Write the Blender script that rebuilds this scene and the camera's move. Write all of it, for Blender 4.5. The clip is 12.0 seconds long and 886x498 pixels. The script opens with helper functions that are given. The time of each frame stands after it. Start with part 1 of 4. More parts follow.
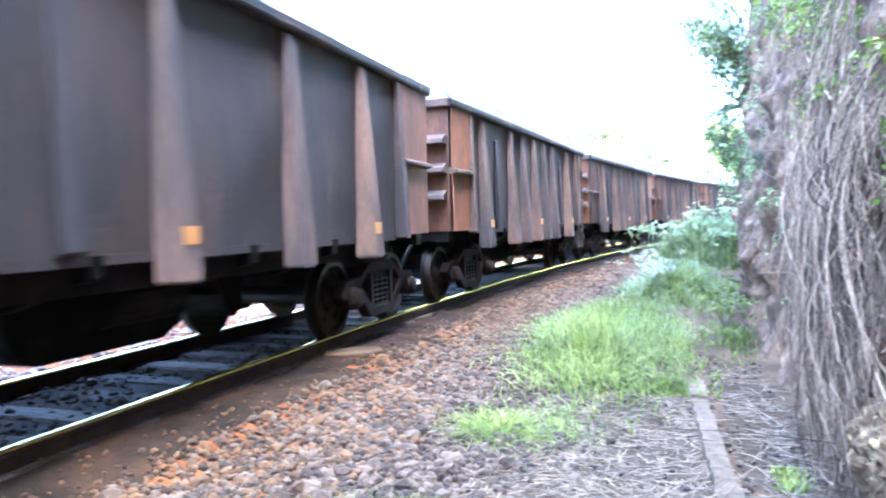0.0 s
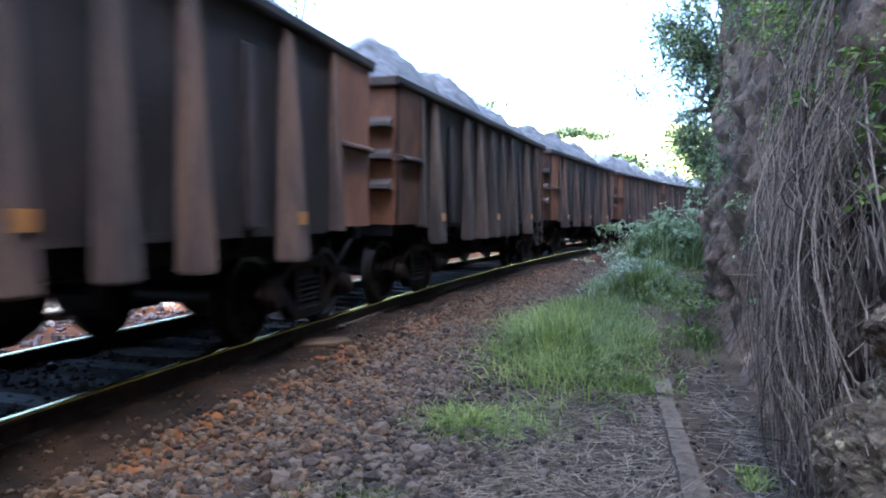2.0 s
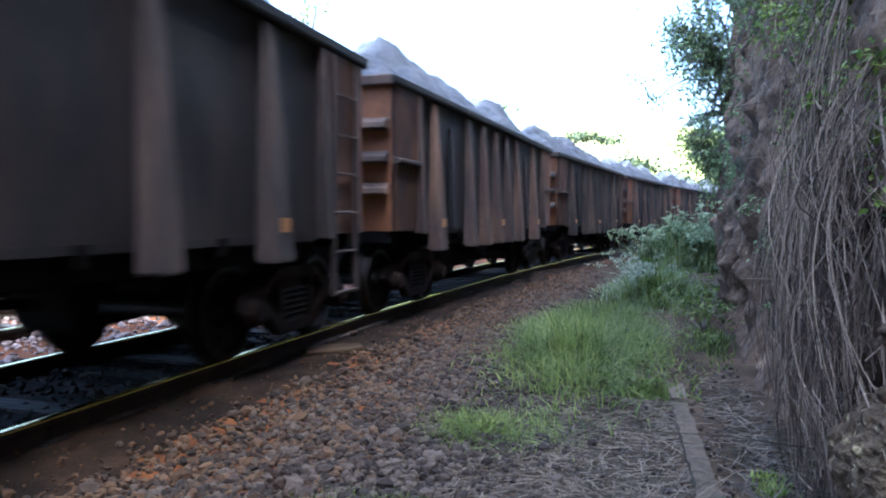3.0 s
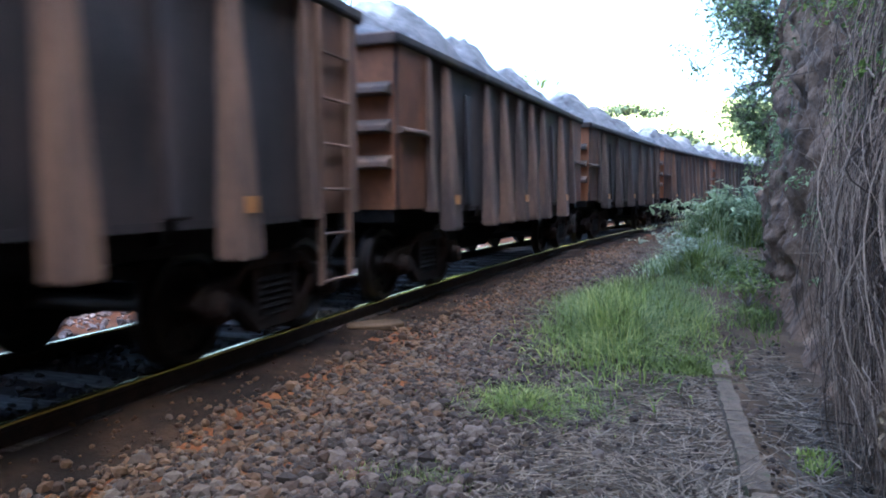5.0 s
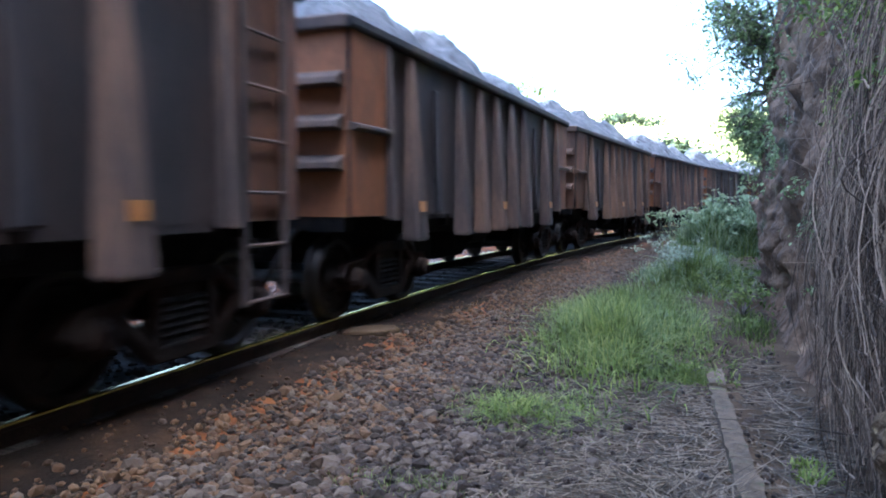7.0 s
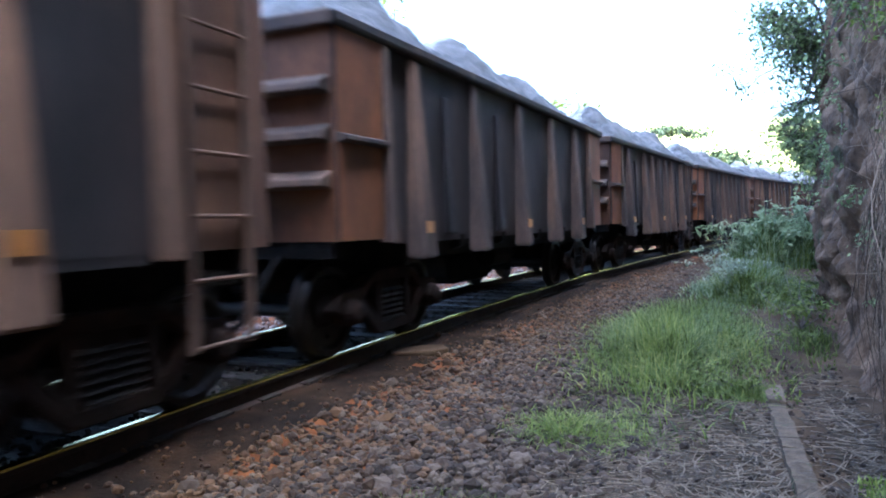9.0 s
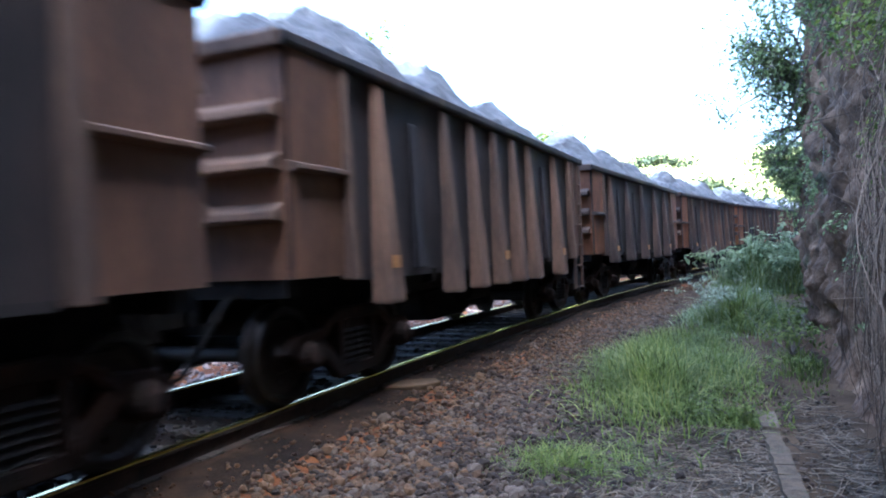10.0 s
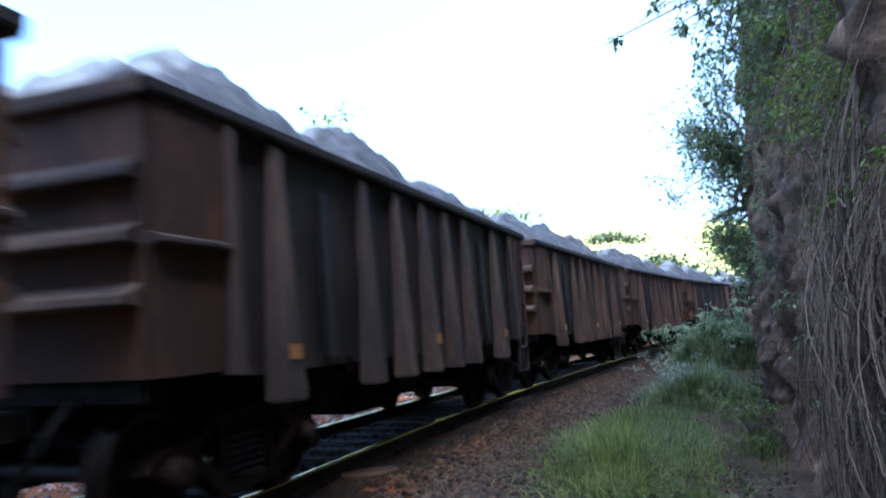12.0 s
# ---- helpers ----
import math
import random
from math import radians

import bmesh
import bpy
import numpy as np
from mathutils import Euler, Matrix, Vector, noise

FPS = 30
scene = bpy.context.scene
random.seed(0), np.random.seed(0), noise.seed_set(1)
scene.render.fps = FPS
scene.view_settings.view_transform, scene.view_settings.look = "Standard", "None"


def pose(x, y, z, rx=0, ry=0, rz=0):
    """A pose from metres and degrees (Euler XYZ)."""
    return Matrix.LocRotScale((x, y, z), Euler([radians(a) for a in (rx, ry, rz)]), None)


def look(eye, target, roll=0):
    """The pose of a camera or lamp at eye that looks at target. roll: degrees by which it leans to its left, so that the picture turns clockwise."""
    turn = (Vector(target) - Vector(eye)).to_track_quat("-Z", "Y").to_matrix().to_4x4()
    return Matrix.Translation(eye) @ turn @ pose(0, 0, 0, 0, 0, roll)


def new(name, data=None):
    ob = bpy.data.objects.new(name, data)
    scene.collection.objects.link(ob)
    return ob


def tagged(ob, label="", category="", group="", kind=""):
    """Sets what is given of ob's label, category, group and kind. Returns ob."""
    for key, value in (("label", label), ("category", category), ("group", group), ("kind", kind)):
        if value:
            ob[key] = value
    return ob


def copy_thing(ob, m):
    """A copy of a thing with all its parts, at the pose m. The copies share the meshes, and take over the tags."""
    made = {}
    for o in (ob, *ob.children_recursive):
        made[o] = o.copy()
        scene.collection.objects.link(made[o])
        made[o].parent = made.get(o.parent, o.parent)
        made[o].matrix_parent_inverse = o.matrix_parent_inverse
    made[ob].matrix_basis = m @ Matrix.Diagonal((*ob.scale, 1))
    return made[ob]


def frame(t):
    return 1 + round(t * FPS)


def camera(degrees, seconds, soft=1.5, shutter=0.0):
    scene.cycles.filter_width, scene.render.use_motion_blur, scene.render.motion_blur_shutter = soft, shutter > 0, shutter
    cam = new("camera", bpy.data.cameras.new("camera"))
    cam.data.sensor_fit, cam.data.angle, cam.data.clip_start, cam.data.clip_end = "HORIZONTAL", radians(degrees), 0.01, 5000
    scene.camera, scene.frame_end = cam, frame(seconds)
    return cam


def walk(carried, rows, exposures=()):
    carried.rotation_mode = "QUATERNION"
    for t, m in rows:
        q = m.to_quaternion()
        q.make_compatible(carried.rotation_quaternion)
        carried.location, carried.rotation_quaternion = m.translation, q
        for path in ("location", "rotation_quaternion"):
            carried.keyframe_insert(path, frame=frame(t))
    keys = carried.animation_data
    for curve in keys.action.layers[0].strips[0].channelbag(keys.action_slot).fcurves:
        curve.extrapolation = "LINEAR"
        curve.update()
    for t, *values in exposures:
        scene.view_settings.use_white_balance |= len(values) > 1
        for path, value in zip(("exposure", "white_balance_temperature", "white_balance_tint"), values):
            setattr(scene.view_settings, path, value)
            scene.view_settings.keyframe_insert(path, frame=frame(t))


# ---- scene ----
# the camera: held by hand beside the track, turning only
cam = camera(62.0, 12.0, soft=1.9, shutter=0.38)
EYE_Z = 1.5
TURNS = [  # seconds, yaw, pitch, roll
        (0, 17.1, -2.2, 1.26),
        (0.5, 11.88, -2.7, 0.58),
        (1, 13.14, -3.48, -0.52),
        (1.5, 12.16, -3.2, -0.42),
        (2, 14.57, -2.78, -0.63),
        (2.5, 14.95, -1.9, -0.52),
        (3, 15.47, -2.35, -0.25),
        (3.2, 16.24, -2.96, 0.24),
        (4.8, 18.25, -4.14, 0.41),
        (5, 18.52, -4.18, 0.3),
        (5.5, 18.08, -4.21, 0),
        (6, 17.9, -3.79, -0.1),
        (6.5, 18.01, -3.46, 0.29),
        (6.7, 18.08, -3.69, -0.14),
        (8.3, 20.34, -2.56, 1.29),
        (8.5, 21.22, -2.24, 1.45),
        (9, 21.8, -2.19, 1.22),
        (9.5, 21.25, -2.12, 1.45),
        (10, 20.99, 0.32, 2.31),
        (10.5, 20.14, 0.63, 2.01),
        (11, 19.18, 2.04, 2.04),
        (11.5, 18.36, 2.66, 2.07),
        (12, 17.8, 6.16, 3.04)]
EXPOSURES = [(t, e + 0.26, 4750, 7) for t, e in ((0.0, 5.4), (0.5, 4.7), (1.0, 4.1), (1.5, 3.55), (2.0, 3.25), (3.0, 3.1), (6.5, 3.25), (9.0, 3.25), (10.5, 3.05), (12.0, 2.45))]
SWAY = {0.0: (0.06, 0, 0), 0.5: (0.02, 0, 0), 11.5: (0, 0, 0.02), 12.0: (0, 0, 0.06)}     # the hand's small shifts
walk(cam, [(t, Matrix.Translation(SWAY.get(t, (0, 0, 0))) @ pose(0, 0, EYE_Z, 90 + p, r, y)) for t, y, p, r in TURNS], EXPOSURES)

# ---- daylight: the sun stands behind the cliff, whose shade covers the near track ----
SUN_AZ, SUN_EL = radians(112), radians(64)      # azimuth from +y towards +x
world = bpy.data.worlds.new("sky")
scene.world = world
world.use_nodes = True
wn = world.node_tree
sky = wn.nodes.new("ShaderNodeTexSky")
sky.sky_type, sky.sun_disc = "NISHITA", False
sky.sun_elevation, sky.sun_rotation = SUN_EL, SUN_AZ
sky.dust_density, sky.air_density = 7.0, 1.0
wn.nodes["Background"].inputs["Strength"].default_value = 0.15
wn.links.new(sky.outputs["Color"], wn.nodes["Background"].inputs["Color"])
sun = new("sun", bpy.data.lights.new("sun", "SUN"))
sun.data.energy, sun.data.angle, sun.data.color = 3.0, radians(0.6), (1.0, 0.94, 0.84)
sun_from = Vector((math.sin(SUN_AZ) * math.cos(SUN_EL), math.cos(SUN_AZ) * math.cos(SUN_EL), math.sin(SUN_EL)))
sun.matrix_world = look(sun_from * 60, (0, 0, 0))


# ---- materials ----
def material(name, colours, scale=4.0, detail=6.0, rough=0.85, bump=0.3, bump_scale=None, stretch=(1, 1, 1), metal=0.0,
             island=0.0, per_object=0.0, translucent=0.0, specular=0.3, spots=None, deep=0.02):
    """A procedural surface: a noise ramp through colours, a fine grain over it, and bump."""
    m = bpy.data.materials.new(name)
    m.use_nodes = True
    nt = m.node_tree
    n, link = nt.nodes, nt.links.new
    p = n["Principled BSDF"]
    p.inputs["Roughness"].default_value, p.inputs["Metallic"].default_value = rough, metal
    p.inputs["Specular IOR Level"].default_value = specular
    co = n.new("ShaderNodeTexCoord")
    mp = n.new("ShaderNodeMapping")
    mp.inputs["Scale"].default_value = stretch
    link(co.outputs["Object"], mp.inputs["Vector"])
    big = n.new("ShaderNodeTexNoise")
    big.inputs["Scale"].default_value, big.inputs["Detail"].default_value, big.inputs["Roughness"].default_value = scale, detail, 0.62
    link(mp.outputs["Vector"], big.inputs["Vector"])
    ramp = n.new("ShaderNodeValToRGB")
    el = ramp.color_ramp.elements
    while len(el) < len(colours):
        el.new(0.5)
    for i, c in enumerate(colours):
        el[i].position = 0.3 + 0.4 * i / max(1, len(colours) - 1)
        el[i].color = (*c, 1)
    shift = None
    if island:
        geo = n.new("ShaderNodeNewGeometry")
        shift, amount = geo.outputs["Random Per Island"], island
    if per_object:
        oi = n.new("ShaderNodeObjectInfo")
        shift, amount = oi.outputs["Random"], per_object
    if shift is not None:
        off = n.new("ShaderNodeMath")
        off.operation = "MULTIPLY_ADD"
        link(shift, off.inputs[0])
        off.inputs[1].default_value, off.inputs[2].default_value = amount, -amount / 2
        add = n.new("ShaderNodeMath")
        link(big.outputs["Fac"], add.inputs[0])
        link(off.outputs[0], add.inputs[1])
        link(add.outputs[0], ramp.inputs["Fac"])
    else:
        link(big.outputs["Fac"], ramp.inputs["Fac"])
    fine = n.new("ShaderNodeTexNoise")
    fine.inputs["Scale"].default_value, fine.inputs["Detail"].default_value = bump_scale or scale * 9, 7
    link(mp.outputs["Vector"], fine.inputs["Vector"])
    grain = n.new("ShaderNodeMix")
    grain.data_type, grain.blend_type = "RGBA", "OVERLAY"
    grain.inputs["Factor"].default_value = 0.45
    link(ramp.outputs["Color"], grain.inputs["A"])
    link(fine.outputs["Color"], grain.inputs["B"])
    bw = n.new("ShaderNodeRGBToBW")
    link(fine.outputs["Color"], bw.inputs["Color"])
    link(bw.outputs["Val"], grain.inputs["B"])
    colour = grain.outputs["Result"]
    if spots:
        vor = n.new("ShaderNodeTexNoise")
        vor.inputs["Scale"].default_value, vor.inputs["Detail"].default_value = spots[1], 8
        link(mp.outputs["Vector"], vor.inputs["Vector"])
        cut = n.new("ShaderNodeValToRGB")
        cut.color_ramp.elements[0].position, cut.color_ramp.elements[1].position = spots[2], spots[2] + 0.1
        link(vor.outputs["Fac"], cut.inputs["Fac"])
        over = n.new("ShaderNodeMix")
        over.data_type = "RGBA"
        link(cut.outputs["Color"], over.inputs["Factor"])
        link(colour, over.inputs["A"])
        over.inputs["B"].default_value = (*spots[0], 1)
        colour = over.outputs["Result"]
    link(colour, p.inputs["Base Color"])
    bp = n.new("ShaderNodeBump")
    bp.inputs["Strength"].default_value, bp.inputs["Distance"].default_value = bump, deep
    link(fine.outputs["Fac"], bp.inputs["Height"])
    link(bp.outputs["Normal"], p.inputs["Normal"])
    if translucent:
        tr = n.new("ShaderNodeBsdfTranslucent")
        link(colour, tr.inputs["Color"])
        mx = n.new("ShaderNodeMixShader")
        mx.inputs[0].default_value = translucent
        link(p.outputs[0], mx.inputs[1])
        link(tr.outputs[0], mx.inputs[2])
        link(mx.outputs[0], n["Material Output"].inputs["Surface"])
    return m


# rusted panels; the bluish tinge of the haze is mixed into the paint colour
M_PAINT = material("haze-tinged_rusted_paint", [(0.01074, 0.0103, 0.01244), (0.02151, 0.01803, 0.01954), (0.04301, 0.02649, 0.02203)], 1.6, 8, 0.75, 0.25, 30, (1, 1, 0.35), per_object=0.12,
                   spots=((0.06, 0.042, 0.033), 2.2, 0.62))
M_END = material("rusty_end_paint", [(0.03806, 0.01997, 0.013), (0.09992, 0.04326, 0.02142), (0.1856, 0.07488, 0.0306)], 1.6, 8, 0.75, 0.25, 30, (1, 1, 0.4), per_object=0.35)
M_RIB = material("dusty_rib_paint", [(0.03101, 0.02524, 0.02451), (0.07114, 0.04767, 0.03726), (0.1368, 0.08039, 0.05098)], 2.0, 7, 0.8, 0.2, 40, (1, 1, 0.3), per_object=0.2)
M_PAINT_DARK = material("grimy_dark_paint", [(0.00714, 0.00675, 0.007695), (0.01428, 0.0117, 0.01154), (0.0306, 0.0198, 0.01624)], 1.6, 8, 0.75, 0.25, 30, (1, 1, 0.35), per_object=0.12)
M_RIB_DARK = material("grimy_dark_rib_paint", [(0.02244, 0.01839, 0.01619), (0.05143, 0.03678, 0.02935), (0.0935, 0.06195, 0.04352)], 2.0, 7, 0.8, 0.2, 40, (1, 1, 0.3), per_object=0.2)
M_PAINT_BROWN = material("rust-brown_paint", [(0.048, 0.02688, 0.01748), (0.096, 0.04872, 0.02812), (0.1632, 0.0798, 0.04104)], 1.6, 8, 0.75, 0.25, 30, (1, 1, 0.35), per_object=0.12)
M_RIB_BROWN = material("rust-brown_rib_paint", [(0.048, 0.0312, 0.0224), (0.1, 0.0608, 0.04), (0.168, 0.0976, 0.0592)], 2.0, 7, 0.8, 0.2, 40, (1, 1, 0.3), per_object=0.2)
# underframe, bogies and wheels: shade under the wagons is painted into these near-black colours
M_STEEL = material("shade-black_steel", [(0.003, 0.003, 0.0035), (0.006, 0.006, 0.006), (0.014, 0.011, 0.009)], 5, 6, 0.8, 0.3, specular=0.08)
M_BOGIE = material("shade-darkened_rusty_steel", [(0.0048, 0.0042, 0.0036), (0.012, 0.0078, 0.006), (0.0252, 0.0132, 0.0084)], 5, 6, 0.85, 0.35, specular=0.08)
M_WHEEL = material("worn_wheel_steel", [(0.0077, 0.0066, 0.00605), (0.01925, 0.0143, 0.01155)], 6, 5, 0.55, 0.2, metal=0.4)
# the yellow reflection of sunlit grass is put into the metal's colour
M_RAILTOP = material("yellow-glint_polished_head", [(0.3696, 0.288, 0.063), (0.6336, 0.48, 0.1103)], 8, 3, 0.26, 0.05, metal=1.0)
# rust, coloured darker for the shade under the train
M_RAIL = material("rusty_rail_side", [(0.016, 0.011, 0.008), (0.045, 0.026, 0.016)], 8, 5, 0.9, 0.3)
M_PLATE = material("orange_reflector", [(0.26, 0.11, 0.025), (0.34, 0.16, 0.045)], 8, 3, 0.5, 0.05)
# grey ore, its blue cast painted in for haze
M_ORE = material("haze-blue_crushed_ore", [(0.03744, 0.0396, 0.04608), (0.06624, 0.06984, 0.0792), (0.1044, 0.108, 0.1188)], 3, 8, 0.95, 0.8, 26)
M_GROUND = material("brown_trackside_soil", [(0.0288, 0.01806, 0.00984), (0.0585, 0.03784, 0.02132), (0.0945, 0.06278, 0.03608)], 1.3, 8, 0.97, 0.7, 45, specular=0.1)
# soil by the rails: the train's shade is put into its colour
M_SHADESOIL = material("shade-darkened_soil", [(0.006, 0.0045, 0.0035), (0.015, 0.0095, 0.006), (0.036, 0.02, 0.011)], 1.8, 8, 0.97, 0.6, 50, specular=0.06)
M_SAND = material("orange_ballast_dust", [(0.04554, 0.01534, 0.00476), (0.09361, 0.03249, 0.00952), (0.1391, 0.05144, 0.01632)], 1.4, 8, 0.97, 0.6, 50, specular=0.1)
M_STONE = material("ballast_stone", [(0.02208, 0.01408, 0.0086), (0.03956, 0.02552, 0.01634), (0.0552, 0.03608, 0.02322), (0.08096, 0.05808, 0.04042)], 3, 4, 0.9, 0.3, 60, island=0.75)
M_STONE_DUST = material("dusty_ballast_stone", [(0.03122, 0.01641, 0.007377), (0.05855, 0.03009, 0.01229), (0.08783, 0.04833, 0.0213)], 3, 4, 0.9, 0.3, 60, island=0.7)
# gravel between the rails, coloured dark for the shade under the wagons
M_STONE_SHADE = material("shade-darkened_ballast", [(0.01, 0.008, 0.007), (0.02, 0.016, 0.013), (0.04, 0.033, 0.026)], 3, 4, 0.95, 0.3, 60, island=0.6, specular=0.1)
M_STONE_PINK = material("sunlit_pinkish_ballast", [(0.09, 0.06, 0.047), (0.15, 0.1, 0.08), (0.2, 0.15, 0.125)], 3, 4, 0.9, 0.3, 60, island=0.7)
M_SLEEPER = material("weathered_sleeper", [(0.02, 0.017, 0.015), (0.045, 0.038, 0.032), (0.085, 0.072, 0.06)], 4, 7, 0.95, 0.5, 40, (1, 6, 1), per_object=0.2, specular=0.1)
M_KERB = material("mossy_concrete_kerb", [(0.045, 0.031, 0.018), (0.095, 0.068, 0.042), (0.16, 0.118, 0.076)], 5, 8, 0.97, 0.5, 60, per_object=0.2, spots=((0.045, 0.05, 0.018), 7, 0.55))
M_CLIFF = material("weathered_earth_cliff", [(0.03136, 0.019, 0.01053), (0.08064, 0.04864, 0.02724), (0.1434, 0.08816, 0.05016), (0.233, 0.149, 0.08545)], 2.4, 12, 0.95, 1.0, 9, (1, 1, 0.7), deep=0.09,
                   spots=((0.07, 0.075, 0.035), 1.3, 0.62))
M_ROCK = material("lichened_conglomerate", [(0.028, 0.018, 0.01), (0.095, 0.064, 0.036), (0.19, 0.13, 0.07)], 6, 10, 0.97, 1.0, 20, spots=((0.3, 0.225, 0.115), 17, 0.58), specular=0.1, deep=0.06)
M_ROOT = material("dry_grey_root", [(0.04574, 0.02992, 0.01806), (0.1122, 0.0748, 0.04682), (0.2412, 0.1705, 0.1104)], 3, 4, 0.9, 0.3, 60, island=0.6)
M_STRAW = material("dead_straw", [(0.051, 0.03825, 0.0255), (0.09775, 0.07395, 0.0493), (0.1785, 0.1377, 0.0952)], 3, 4, 0.9, 0.2, 60, island=0.6)
M_GRASS = material("green_grass", [(0.055, 0.074, 0.014), (0.115, 0.145, 0.03), (0.19, 0.215, 0.058)], 1.5, 4, 0.6, 0.1, island=0.5, translucent=0.5)
M_GRASS_LIGHT = material("yellow_green_grass", [(0.1, 0.13, 0.02), (0.19, 0.23, 0.04), (0.29, 0.315, 0.085)], 1.5, 4, 0.6, 0.1, island=0.5, translucent=0.5)
M_REED = material("pale_reed_leaf", [(0.1305, 0.1685, 0.0855), (0.2262, 0.2808, 0.144), (0.348, 0.3931, 0.234)], 1.5, 4, 0.6, 0.1, island=0.5, translucent=0.5)
M_PLUME = material("pale_seed_plume", [(0.182, 0.2116, 0.1326), (0.3458, 0.3752, 0.274)], 3, 4, 0.8, 0.1, island=0.4, translucent=0.3)
# lighter than bare leaves: the haze over the shrubs is painted in
M_LEAF = material("haze-lightened_shrub_leaf", [(0.1128, 0.1427, 0.05642), (0.2015, 0.2508, 0.09672), (0.3023, 0.3612, 0.1531)], 2, 4, 0.5, 0.1, island=0.6, translucent=0.5)
M_LEAF_BRIGHT = material("yellow_green_leaf", [(0.07, 0.1, 0.018), (0.13, 0.17, 0.03), (0.22, 0.25, 0.05)], 2, 4, 0.5, 0.1, island=0.6, translucent=0.45)
M_LEAF_FAR = material("far_tree_foliage", [(0.015, 0.026, 0.01), (0.035, 0.052, 0.018), (0.07, 0.09, 0.03)], 0.8, 5, 0.7, 0.2, island=0.5, translucent=0.2)
# pale yellow: distance haze and sunlight are put into the hill's colour
M_HILL = material("haze-paled_sunlit_hill", [(0.14, 0.16, 0.035), (0.26, 0.27, 0.07), (0.38, 0.37, 0.13)], 0.12, 8, 0.95, 0.6, 0.9)
M_BARK = material("grey_brown_bark", [(0.06, 0.05, 0.04), (0.12, 0.1, 0.08), (0.18, 0.15, 0.12)], 6, 6, 0.9, 0.5, 40, (1, 1, 0.3))


# ---- mesh helpers ----
def part(name, bm, mat, parent=None, label=""):
    me = bpy.data.meshes.new(name)
    bm.to_mesh(me)
    bm.free()
    me.materials.append(mat)
    ob = new(name, me)
    ob.parent = parent
    return tagged(ob, label)


def raw(name, verts, faces, mat, parent=None, label="", smooth=False):
    me = bpy.data.meshes.new(name)
    me.from_pydata([tuple(v) for v in verts], [], faces)
    me.materials.append(mat)
    if smooth:
        me.polygons.foreach_set("use_smooth", [True] * len(me.polygons))
    ob = new(name, me)
    ob.parent = parent
    return tagged(ob, label)


def box(bm, x0, x1, y0, y1, z0, z1):
    v = [bm.verts.new((x, y, z)) for x in (x0, x1) for y in (y0, y1) for z in (z0, z1)]
    for f in ((0, 1, 3, 2), (4, 6, 7, 5), (0, 4, 5, 1), (2, 3, 7, 6), (0, 2, 6, 4), (1, 5, 7, 3)):
        bm.faces.new([v[i] for i in f])


def prism(bm, outline, lo, hi, axis):
    """Extrudes a flat outline of (a, b) along an axis: x takes (y, z), y takes (x, z), z takes (x, y)."""
    def at(a, b, c):
        return {"x": (c, a, b), "y": (a, c, b), "z": (a, b, c)}[axis]
    r0 = [bm.verts.new(at(a, b, lo)) for a, b in outline]
    r1 = [bm.verts.new(at(a, b, hi)) for a, b in outline]
    bm.faces.new(r0)
    bm.faces.new(r1[::-1])
    for i in range(len(outline)):
        j = (i + 1) % len(outline)
        bm.faces.new((r0[i], r1[i], r1[j], r0[j]))
    bmesh.ops.recalc_face_normals(bm, faces=bm.faces)


def lathe(bm, profile, axis="x", steps=20, at=(0, 0, 0)):
    """Turns a profile of (along, radius) round an axis."""
    rings = []
    for a, r in profile:
        ring = []
        for k in range(steps):
            c, s = r * math.cos(math.tau * k / steps), r * math.sin(math.tau * k / steps)
            p = {"x": (a, c, s), "y": (c, a, s), "z": (c, s, a)}[axis]
            ring.append(bm.verts.new(Vector(p) + Vector(at)))
        rings.append(ring)
    for r0, r1 in zip(rings, rings[1:]):
        for k in range(steps):
            bm.faces.new((r0[k], r0[(k + 1) % steps], r1[(k + 1) % steps], r1[k]))
    bm.faces.new(rings[0])
    bm.faces.new(rings[-1][::-1])
    bmesh.ops.recalc_face_normals(bm, faces=bm.faces)


def bevel(bm, width=0.01, segments=1):
    bmesh.ops.bevel(bm, geom=[e for e in bm.edges if e.calc_face_angle(0) > 0.5], offset=width, segments=segments, affect="EDGES", clamp_overlap=True)
    return bm


def tube(verts, faces, points, radii, sides=5):
    """Adds a tapering tube along points to the lists."""
    base = len(verts)
    for i, p in enumerate(points):
        d = (points[min(i + 1, len(points) - 1)] - points[max(i - 1, 0)]).normalized()
        u = d.orthogonal().normalized()
        w = d.cross(u)
        for k in range(sides):
            a = math.tau * k / sides
            verts.append(p + (u * math.cos(a) + w * math.sin(a)) * radii[i])
    for i in range(len(points) - 1):
        for k in range(sides):
            a, b = base + i * sides + k, base + i * sides + (k + 1) % sides
            faces.append((a, b, b + sides, a + sides))
    faces.append(tuple(base + (len(points) - 1) * sides + k for k in range(sides)))


# ---- the line: straight past the camera, then a long bend to the right ----
RAIL_Z, TRACK_X, BEND_AT, RADIUS, BEND_END = 0.26, -4.38, 3.0, 165.0, 128.5


def line(s, offset=0.0):
    """The place and heading (clockwise) at s metres along the line, offset metres to its right."""
    a = min(max(s - BEND_AT, 0.0), BEND_END) / RADIUS
    x, y = TRACK_X + RADIUS * (1 - math.cos(a)), min(s, BEND_AT) + RADIUS * math.sin(a)
    rest = max(0.0, s - BEND_AT - BEND_END)
    x, y = x + rest * math.sin(a), y + rest * math.cos(a)
    return Vector((x + offset * math.cos(a), y - offset * math.sin(a), 0)), a


